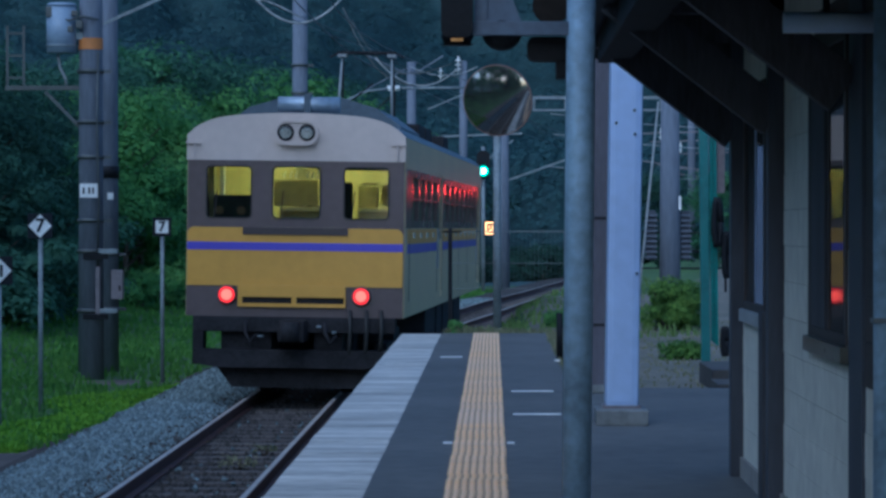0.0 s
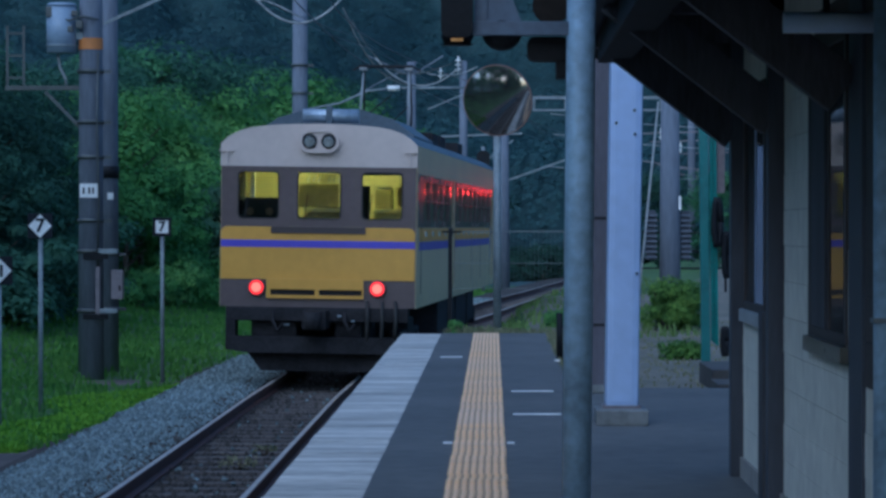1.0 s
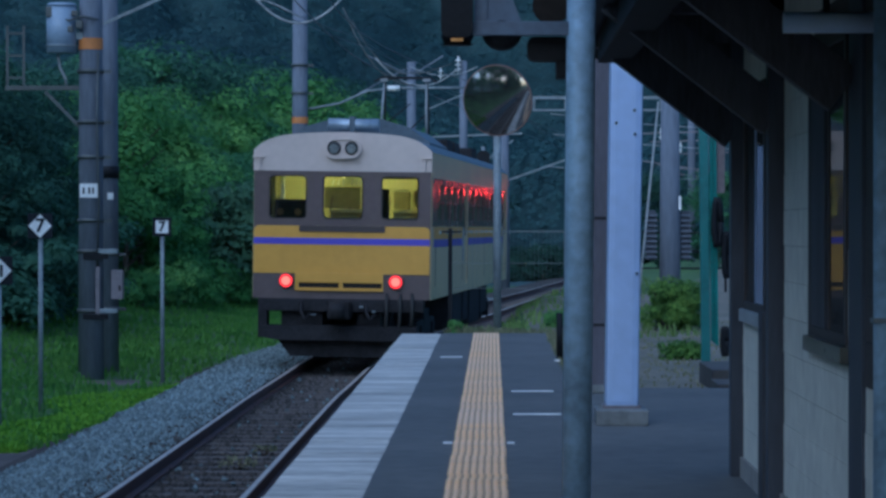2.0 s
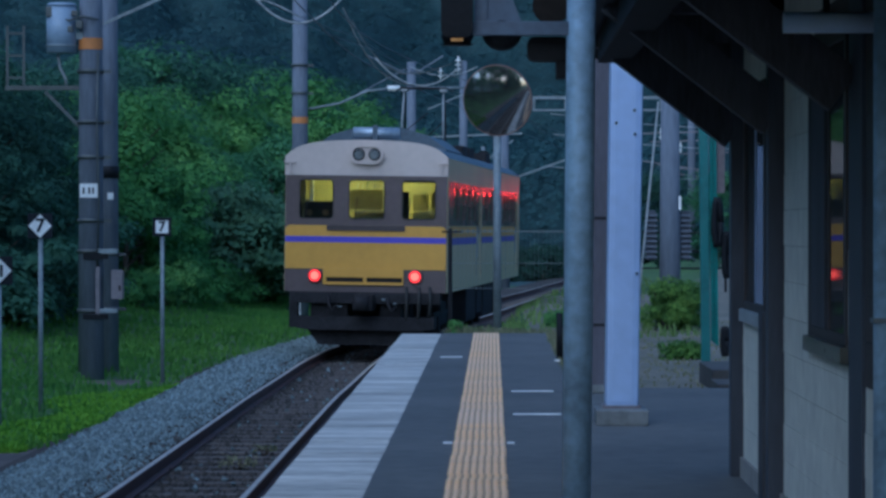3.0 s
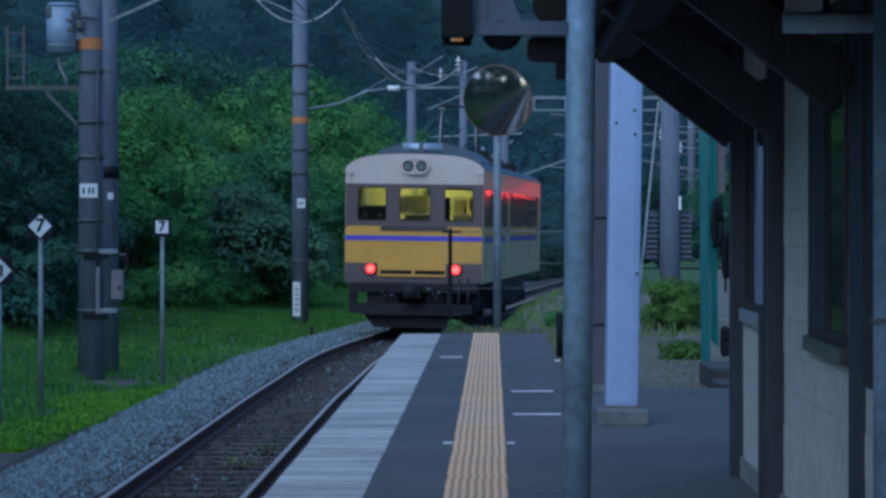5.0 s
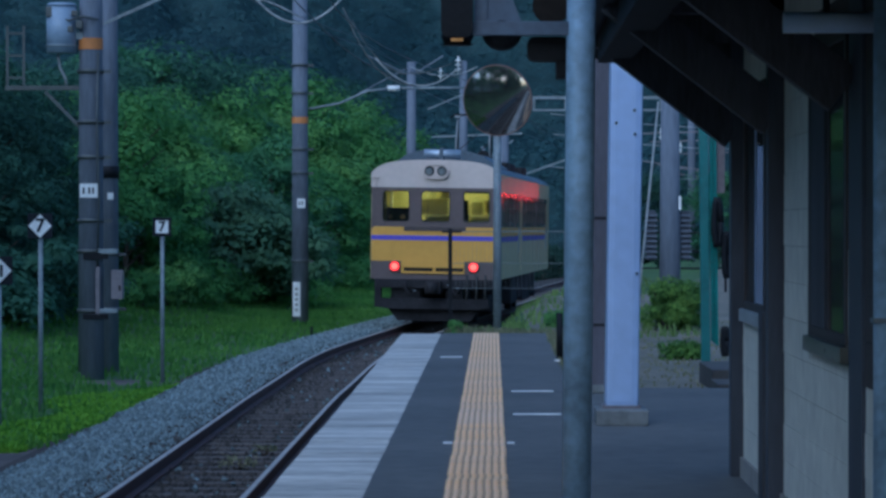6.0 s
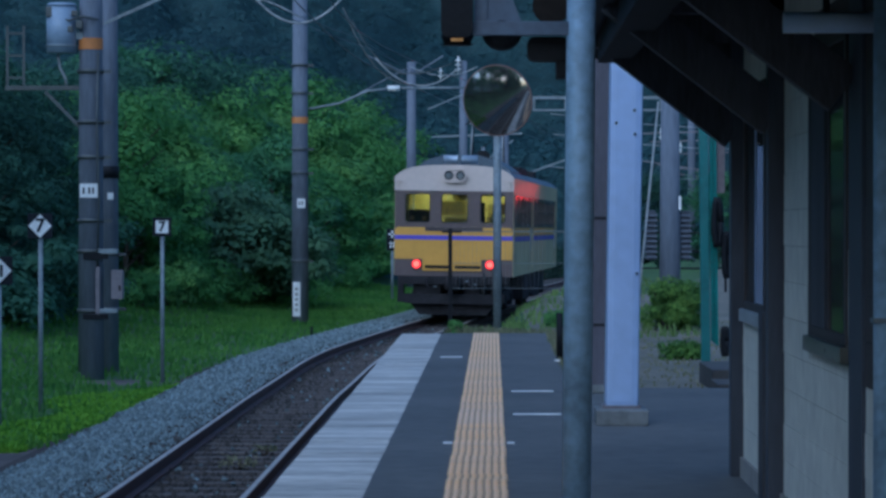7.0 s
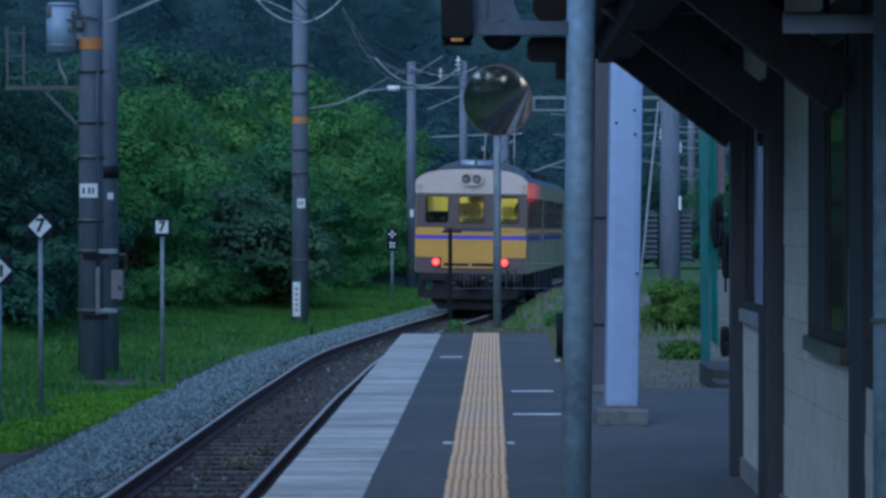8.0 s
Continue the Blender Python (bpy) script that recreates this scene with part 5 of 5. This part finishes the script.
# ---- things at the end of the platform ----
def build_peg():
    x, y = -4.04, 68.0
    single("marker_peg", tube(B(), (x, y, ground_z(x, y) - 0.05), (x, y, ground_z(x, y) + 0.2), 0.035, 0.03, 10), BLACKMETAL, "short black marker peg beside the ballast", "peg")


def build_mirror():
    x, y, zc = 0.055, 37.0, 2.78
    z0 = ground_z(x, y)
    m = thing("convex_mirror", "round convex traffic mirror on a steel post", "mirror", loc=(x, y, z0))
    part("post", tube(B(), (0, 0.12, -0.2), (0, 0.12, zc - z0), 0.048, None, 16), STEEL, m)
    R, a = 1.5, 0.425
    tilt = Matrix.Translation((0, 0, zc - z0)) @ Matrix.Rotation(radians(-17), 4, "Z") @ Matrix.Rotation(radians(9.0), 4, "X")
    verts, faces, rings, seg = [], [], 10, 48
    for i in range(rings + 1):
        r = a * i / rings
        d = math.sqrt(R * R - r * r) - math.sqrt(R * R - a * a)
        for j in range(seg):
            verts.append(tuple(tilt @ Vector((r * math.cos(2 * math.pi * j / seg), -d, r * math.sin(2 * math.pi * j / seg)))))
    for i in range(rings):
        for j in range(seg):
            k = (j + 1) % seg
            faces.append((i * seg + j, i * seg + k, (i + 1) * seg + k, (i + 1) * seg + j))
    me = raw("mirror_face", verts, faces, MIRROR)
    for f in me.polygons:
        f.use_smooth = True
    new("mirror_face", me).parent = m
    b = tube(B(), (0, 0.0, 0), (0, 0.03, 0), a + 0.012, a + 0.012, 48)
    tube(b, (0, 0.03, 0), (0, 0.1, 0), a + 0.005, a * 0.5, 48)
    bmesh.ops.transform(b, matrix=tilt, verts=b.verts[:])
    part("mirror_back", b, MIRRORRIM, m, "orange-brown mirror shell")
    part("clamp", box(B(), -0.07, 0.07, 0.05, 0.19, zc - z0 - 0.2, zc - z0 - 0.12, 0.01), STEEL, m)


def build_fence():
    f = thing("wire_fence", "dark thin-barred fence across the platform end", "fence", loc=(0, 37.3, 0))
    part("post", box(B(), -0.545, -0.495, -0.025, 0.025, ground_z(-0.52, 37.3) - 0.1, 1.23, 0.005), BLACKMETAL, f)
    part("post", box(B(), 0.87, 0.9, -0.015, 0.015, -0.15, 1.2, 0.004), FENCEWIRE, f)
    part("rail", box(B(), -0.62, -0.38, -0.012, 0.012, 1.175, 1.2), BLACKMETAL, f)
    part("rail", box(B(), -0.38, 0.9, -0.006, 0.006, 1.186, 1.198), FENCEWIRE, f)
    part("rail", box(B(), -0.5, 0.9, -0.003, 0.003, 0.80, 0.806), FENCEWIRE, f)
    part("rail", box(B(), -0.5, 0.9, -0.003, 0.003, 0.494, 0.5), FENCEWIRE, f)
    part("post_base", box(B(), -0.6, -0.44, -0.08, 0.08, ground_z(-0.52, 37.3) - 0.05, ground_z(-0.52, 37.3) + 0.09, 0.01), DAMP, f)
    me = mesh_of(box(B(), -0.0011, 0.0011, -0.0011, 0.0011, 0.5, 1.18), "bar", FENCEWIRE)
    for i in range(26):
        piece("bar", me, f, (-0.45 + 0.0505 * i, 0, 0))
    g = thing("yard_fence", "low dark mesh fence along the yard", "fence", loc=(0, 62, 0))
    for i in range(6):
        part("post", box(B(), 2.6 + 1.05 * i, 2.65 + 1.05 * i, -0.02, 0.02, -0.3, 1.15), BLACKMETAL, g)
    for z in (1.12, 0.75, 0.4):
        part("rail", box(B(), 2.6, 7.85, -0.01, 0.01, z, z + 0.03), BLACKMETAL, g)
    k = thing("bollard", "short black post on the platform with a white foot", "bollard", loc=(0.62, 28.3, 0))
    part("shaft", tube(B(), (0, 0, 0.02), (0, 0, 0.45), 0.031, 0.029, 14), BLACKMETAL, k)
    part("foot", tube(B(), (0, 0, 0.0), (0, 0, 0.02), 0.055, 0.045, 14), LINE, k, "white foot")


def build_near_pole():
    p = thing("steel_pole", "galvanised steel pole carrying lamps and an indicator", "pole", loc=(0.352, 12.1, 0))
    b = tube(B(), (-0.022, 0, 0), (0.006, 0, 2.9), 0.0575, 0.0575, 32)
    part("shaft", b, POLEPAINT, p)
    part("base_plate", box(B(), -0.14, 0.1, -0.12, 0.12, 0, 0.015, 0.004), STEEL, p)
    part("arm", box(B(), -0.43, 0.0, -0.03, 0.03, 2.0, 2.055, 0.004), ARMPAINT, p)
    a = B()
    prism(a, [(-0.379, 2.055), (-0.238, 2.055), (-0.295, 2.2), (-0.379, 2.2)], 0.0, 0.012)
    beam(a, (-0.40, 0, 2.05), (-0.40, 0, 2.4), 0.05, 0.03)
    part("bracket", a, ARMPAINT, p)
    hd = part("indicator", prism(B(), round_rect(-0.556, -0.43, 1.99, 2.45, 0.03), -0.09, 0.07), BLACKMETAL, p, "black indicator box")
    b = tube(B(), (-0.493, -0.01, 1.965), (-0.493, -0.01, 2.0), 0.05, 0.068, 24)
    tube(b, (-0.493, -0.01, 1.965), (-0.493, -0.01, 1.96), 0.068, 0.05, 24)
    part("hood", b, BLACKMETAL, hd)
    part("lamp", prism(B(), round_rect(-0.518, -0.468, 1.974, 1.985, 0.005), -0.085, -0.07), AMBER_LAMP, hd, "faint amber lamp")
    b = B()
    bmesh.ops.create_uvsphere(b, u_segments=24, v_segments=12, radius=0.08, matrix=Matrix.Translation((-0.315, 0.06, 2.015)) @ Matrix.Diagonal((1, 1, 0.9, 1)))
    part("dome", b, BLACKMETAL, p, "dark round dome under the arm")
    sp = part("loudspeaker", prism(B(), round_rect(-0.215, -0.05, 1.905, 2.0, 0.03), 0.06, 0.2), BLACKMETAL, p, "dark loudspeaker housing")
    part("lower_box", box(B(), -0.10, -0.05, 0.07, 0.18, 1.835, 1.91, 0.008), BLACKMETAL, sp)
    part("horn", tube(B(), (-0.12, 0.02, 2.12), (-0.12, 0.2, 2.12), 0.075, 0.06, 20), mat("brown_enamel", (0.02, 0.016, 0.013), 0.7, scale=5, var=0.4, spec=0.15), p, "brown lamp can")


def build_columns():
    c = thing("canopy_column", "white painted steel column on a concrete footing", "column", "canopy columns", (0.82, 19.4, 0))
    part("footing", box(B(), -0.17, 0.155, -0.3, 0.25, 0, 0.095, 0.012), FOOTING, c, "concrete footing")
    part("shaft", box(B(), -0.11, 0.10, -0.11, 0.11, 0.095, 3.6, 0.045, Matrix.Rotation(radians(0.8), 4, "Y")), WHITEPAINT, c)
    part("foot_flange", box(B(), -0.125, 0.115, -0.12, 0.12, 0.095, 0.115), OLDWHITE, c)
    for x, z in ((0.075, 1.98), (-0.04, 1.9), (0.078, 1.83), (0.09, 0.95)):
        part("bolt", tube(B(), (x, -0.118, z), (x, -0.108, z), 0.009, None, 8), BLACKMETAL, c)
    c = thing("canopy_column", "dark grey painted column behind the white one", "column", "canopy columns", (0.795, 23.0, 0))
    part("footing", box(B(), -0.14, 0.14, -0.14, 0.14, 0, 0.06, 0.01), FOOTING, c)
    part("shaft", box(B(), -0.09, 0.09, -0.09, 0.09, 0.06, 3.6, 0.008), COLUMNPAINT, c)
    for z in (0.5, 1.3):
        part("strap", box(B(), -0.095, 0.095, -0.095, 0.095, z, z + 0.02), BLACKMETAL, c)
    single("canopy_beam", box(B(), 0.72, 0.93, 18.8, 23.6, 3.6, 3.8, 0.01), BROWNWOOD, "brown timber beam on the canopy columns", "beam")


def build_station():
    w = thing("wall_station", "cream boarded wooden station wall with dark posts", "wall", kind="structure")
    wins = ((13.95, 15.05, 0.84, 1.92), (10.75, 11.95, 0.82, 1.95), (6.5, 9.0, 0.82, 1.95))
    X = 1.25
    part("wall_core", pierced(B(), -12, 15.3, 0, 2.9, wins, X + 0.012, X + 0.14, "x"), BROWNWOOD, w)
    # boards with open joints
    rng = random.Random(6)
    for y0, y1 in ((13.3, 15.2), (10.62, 13.08), (5.0, 10.22)):
        z = 0.10
        while z < 2.3:
            z1 = z + 0.152
            cuts = [(h[0], h[1]) for h in wins if h[2] < z1 - 0.01 and h[3] > z + 0.01 and y0 <= h[0] and h[1] <= y1]
            ends, a = [], y0
            for h0, h1 in cuts:
                ends.append((a, h0 - 0.04))
                a = h1 + 0.04
            ends.append((a, y1))
            for h in wins:
                if y0 <= h[0] and h[1] <= y1 and z < h[2] - 0.07 < z1:
                    part("board", box(B(), X - 0.004, X + 0.011, h[0] - 0.04, h[1] + 0.04, z, h[2] - 0.065), SIDING if y1 > 10.6 or z < 0.7 else BROWNWOOD, w)
            for a, b in ends:
                if b - a > 0.05:
                    part("board", box(B(), X - 0.004 + rng.uniform(-0.002, 0.002), X + 0.011, a, b, z, z1 - 0.0025), SIDING if y1 > 10.6 or z < 0.7 else BROWNWOOD, w)
            z += 0.152
    part("skirting", box(B(), X - 0.02, X + 0.011, 13.25, 15.2, 0.0, 0.1), CONCRETE, w)
    part("skirting", box(B(), X - 0.02, X + 0.011, 5.0, 13.1, 0.0, 0.1), CONCRETE, w)
    for y0, y1, x0, x1 in ((15.2, 15.32, 1.185, 1.285), (13.1, 13.22, 1.18, 1.272), (10.24, 10.62, 1.235, 1.282)):
        part("post", box(B(), x0, x1, y0, y1, 0, 2.7, 0.006), POSTPAINT, w, "dark timber post")
    part("post_board", box(B(), 1.212, 1.248, 13.75, 13.95, 0.0, 0.86, 0.004), DARKWOOD, w)
    # windows, panes slightly out of true
    for i, ((y0, y1, z0, z1), fm, turn, nod) in enumerate(zip(wins, (WHITEPAINT, BROWNWOOD, BROWNWOOD), (0.1, -0.17, 0.1), (0.1, -0.12, 0))):
        wd = thing(f"window_{i + 1}", ("white framed station window with a pale sill", "dark framed station window with a wooden sill", "dark framed station window")[i], "window", kind="structure")
        b = B()
        for q in ((y0 - 0.04, y0 + 0.03, z0, z1), (y1 - 0.03, y1 + 0.04, z0, z1), (y0, y1, z1 - 0.04, z1), (y0, y1, z0, z0 + 0.04)):
            box(b, X - 0.014, X + 0.06, *q, 0.003)
        part("frame", b, BROWNWOOD, wd)
        part("sill", box(B(), X - 0.035, X + 0.02, y0 - 0.05, y1 + 0.05, z0 - 0.06, z0, 0.006), PALESILL if i == 0 else mat("sill_wood", (0.065, 0.065, 0.055), 0.3, scale=4, var=0.3), wd, "worn sill")
        b = B()
        ym = (y0 + y1) / 2
        box(b, X - 0.006, X + 0.04, ym - 0.02, ym + 0.02, z0 + 0.04, z1 - 0.04)
        box(b, X + 0.006, X + 0.035, y0 + 0.03, y1 - 0.03, z0 + 0.42, z0 + 0.45)
        part("sash", b, fm, wd)
        for a, c in ((y0 + 0.03, ym - 0.03), (ym + 0.03, y1 - 0.03)):
            m = Matrix.Translation((X + 0.0, (a + c) / 2, (z0 + z1) / 2)) @ Matrix.Rotation(radians(turn), 4, "Z") @ Matrix.Rotation(radians(nod), 4, "Y")
            part("pane", box(B(), -0.002, 0.002, (a - c) / 2, (c - a) / 2, (z0 - z1) / 2 + 0.03, (z1 - z0) / 2 - 0.03, 0, m), OLDGLASS, wd)
        if i == 1:
            # Dark board as the frame's wide far stile, which shows no reflection.
            part("shutter", box(B(), X - 0.012, X + 0.02, y0 + 0.68, y1 - 0.03, z0 + 0.04, z1 - 0.04, 0.004), DARKWOOD, wd, "dark wide stile of the window frame")
    # closed room behind
    r = thing("station_room", "unlit room behind the station windows", "room", kind="structure")
    part("back_wall", box(B(), 5.4, 5.55, -12, 15.3, 0, 3.0), BROWNWOOD, r)
    part("end_wall", box(B(), X + 0.14, 5.4, 15.16, 15.3, 0, 3.0), BROWNWOOD, r)
    part("end_wall", box(B(), X + 0.14, 5.4, -12, -11.86, 0, 3.0), BROWNWOOD, r)
    part("room_floor", box(B(), X + 0.14, 5.4, -11.8, 15.1, 0.0, 0.03), BROWNWOOD, r)
    single("ceiling", box(B(), X + 0.14, 5.4, -11.8, 15.1, 2.9, 2.96), BROWNWOOD, "dark boarded room ceiling", "ceiling", "structure")
    # roof with deep eaves over the platform
    rf = thing("station_roof", "dark timber station roof with deep eaves and knee braces", "roof", kind="structure")
    part("roof_deck", prism(B(), [(0.50, 2.34), (0.50, 2.42), (3.3, 4.3), (6.2, 2.4), (6.2, 2.3), (3.3, 4.18)], -13, 15.7), DARKWOOD, rf)
    # Out-of-view slab, added only to keep sky light off wall and platform.
    part("shade_canopy", prism(B(), [(0.05, 2.44), (0.05, 2.52), (0.498, 2.52), (0.498, 2.44)], -13, 11.6), DARKWOOD, rf, "unseen canopy added to shade the station wall")
    me = mesh_of(beam(B(), (0.52, 0, 2.27), (1.3, 0, 2.80), 0.06, 0.1), "rafter", DARKWOOD_SHADED)
    for i in range(40):
        piece("rafter", me, rf, (0, 15.55 - 0.48 * i, 0))
    part("gutter", tube(B(), (0.49, -13, 2.25), (0.49, 15.75, 2.25), 0.055, None, 14), DARKWOOD_SHADED, rf, "dark gutter")
    part("downpipe_elbow", path_tube(B(), [(0.49, 15.7, 2.22), (0.53, 15.72, 2.16), (0.60, 15.72, 2.12)], 0.045, 10), DARKWOOD_SHADED, rf)
    part("eave_beam", box(B(), 0.535, 0.70, -13, 15.6, 2.08, 2.38, 0.01), DARKWOOD_SHADED, rf)
    for y in (15.2, 13.1, 10.5, 6.0):
        part("knee_brace", beam(B(), (1.21, y + 0.06, 1.71), (0.52, y + 0.06, 2.24), 0.09, 0.17, 0.006), DARKWOOD, rf)
        part("tie_beam", box(B(), 0.52, 1.3, y, y + 0.12, 2.16, 2.32, 0.006), DARKWOOD, rf)
    part("gable_board", prism(B(), [(0.62, 2.22), (1.26, 1.78), (1.4, 1.78), (1.4, 2.9), (0.62, 2.4)], 15.30, 15.33), DARKWOOD, rf)
    lp = thing("lamp_tube", "bluish unlit tube lamp under the eaves", "lamp", loc=(0.95, 10.0, 1.91))
    part("tube", tube(B(), (0.0, 0, 0), (0.42, 0, 0), 0.035, None, 16), TUBEGLASS, lp)
    part("hanger", tube(B(), (0.14, 0, 0), (0.14, 0, 0.75), 0.012, None, 8), BLACKMETAL, lp)
    d = thing("downpipe", "grey-blue downpipe on the station wall", "pipe", loc=(1.195, 9.3, 0))
    part("pipe", tube(B(), (0, 0, 0), (0, 0, 2.5), 0.038, None, 16), POLEPAINT, d)
    part("bracket", box(B(), -0.042, 0.06, -0.042, 0.042, 0.95, 0.965), STEEL, d)


def build_yard():
    t = thing("teal_post", "teal painted post with sheeting and hanging hoses", "post", loc=(1.975, 28.3, ground_z(2.0, 28.3)))
    part("post", beam(B(), (0.0, 0, -0.1), (-0.03, 0, 2.6), 0.085, 0.085, 0.01), TEAL, t)
    b = B()
    for i in range(3):
        beam(b, (0.06 + 0.022 * i, 0.02 * (i % 2), 0.25 - 0.02 * i), (0.035 + 0.02 * i, 0.02 * (i % 2), 2.6), 0.026, 0.03)
    part("sheeting", b, mat("teal_sheet", (0.02, 0.17, 0.15), 0.6, scale=5, var=0.4), t, "folded dark teal sheeting")
    part("board", box(B(), 0.10, 0.175, 0.02, 0.05, 1.62, 2.6, 0.004), mat("weathered_board", (0.17, 0.14, 0.14), 0.8, scale=4, var=0.3), t, "weathered brown board")
    for x, z, r in ((0.1, 1.35, 0.14), (0.19, 1.05, 0.13), (0.17, 0.25, 0.08)):
        b = B()
        path_tube(b, [(x + r * 0.22 * math.cos(i * 0.45), -0.08, z + r * 1.6 * math.sin(i * 0.45)) for i in range(15)], 0.03, 8)
        part("hose", b, BLACKMETAL, t, "black hose coil")
    s = thing("concrete_steps", "two weathered dark concrete steps on the bare ground", "steps", loc=(1.95, 24.6, ground_z(1.95, 24.6)))
    part("step", box(B(), -0.20, 0.5, -0.9, 0.0, -0.05, 0.09, 0.012), DAMP, s)
    part("step", box(B(), -0.18, 0.5, 0.0, 1.6, -0.05, 0.16, 0.012), DAMP, s)
    build_bush(2.2, 38.6, 0.80, 0.70, 15000, LEAF5, "rounded green bush in the yard", 41)
    build_bush(1.9, 30.4, 0.42, 0.17, 2800, LEAF5, "small low green bush on bare earth", 45)
    build_bush(0.95, 41.0, 0.5, 0.25, 1200, LEAF3, "small weed clump by the fence", 47)
    build_bush(-0.45, 36.4, 0.18, 0.25, 500, LEAF3, "weed growing at the platform end", 49)
    build_bush(-2.48, 29.6, 0.4, 0.07, 120, DRYGRASS, "low weed growing between the rails", 51, RAIL_Z - 0.12)
    build_bush(-2.35, 31.4, 0.25, 0.06, 60, DRYGRASS, "low weed growing between the rails", 53, RAIL_Z - 0.12)


# ---- build ----
build_ground()
build_woods()
train = build_train()
build_line()
build_signs()
build_peg()
build_mirror()
build_fence()
build_near_pole()
build_columns()
build_yard()
build_grass()
build_ballast()
build_station()
build_platform()
build_track()


def motions():
    rows = []
    for t, x, turn in ((0, -2.53, 0.045), (1, -2.485, 0.0565), (2, -2.365, 0.065), (3, -2.18, 0.071), (4, -1.93, 0.074), (5, -1.60, 0.074), (6, -1.27, 0.073), (7, -0.92, 0.072), (8, -0.56, 0.071)):
        rise = 0.036 * smooth(0, 3, t) * (1 - smooth(3.5, 8, t))
        rows.append((float(t), pose(x - 0.02, 38.88 + 4.25 * t + 0.054 * t * t, RAIL_Z + rise, 0, 0.8, -math.degrees(turn))))
    walk(train, rows)


motions()
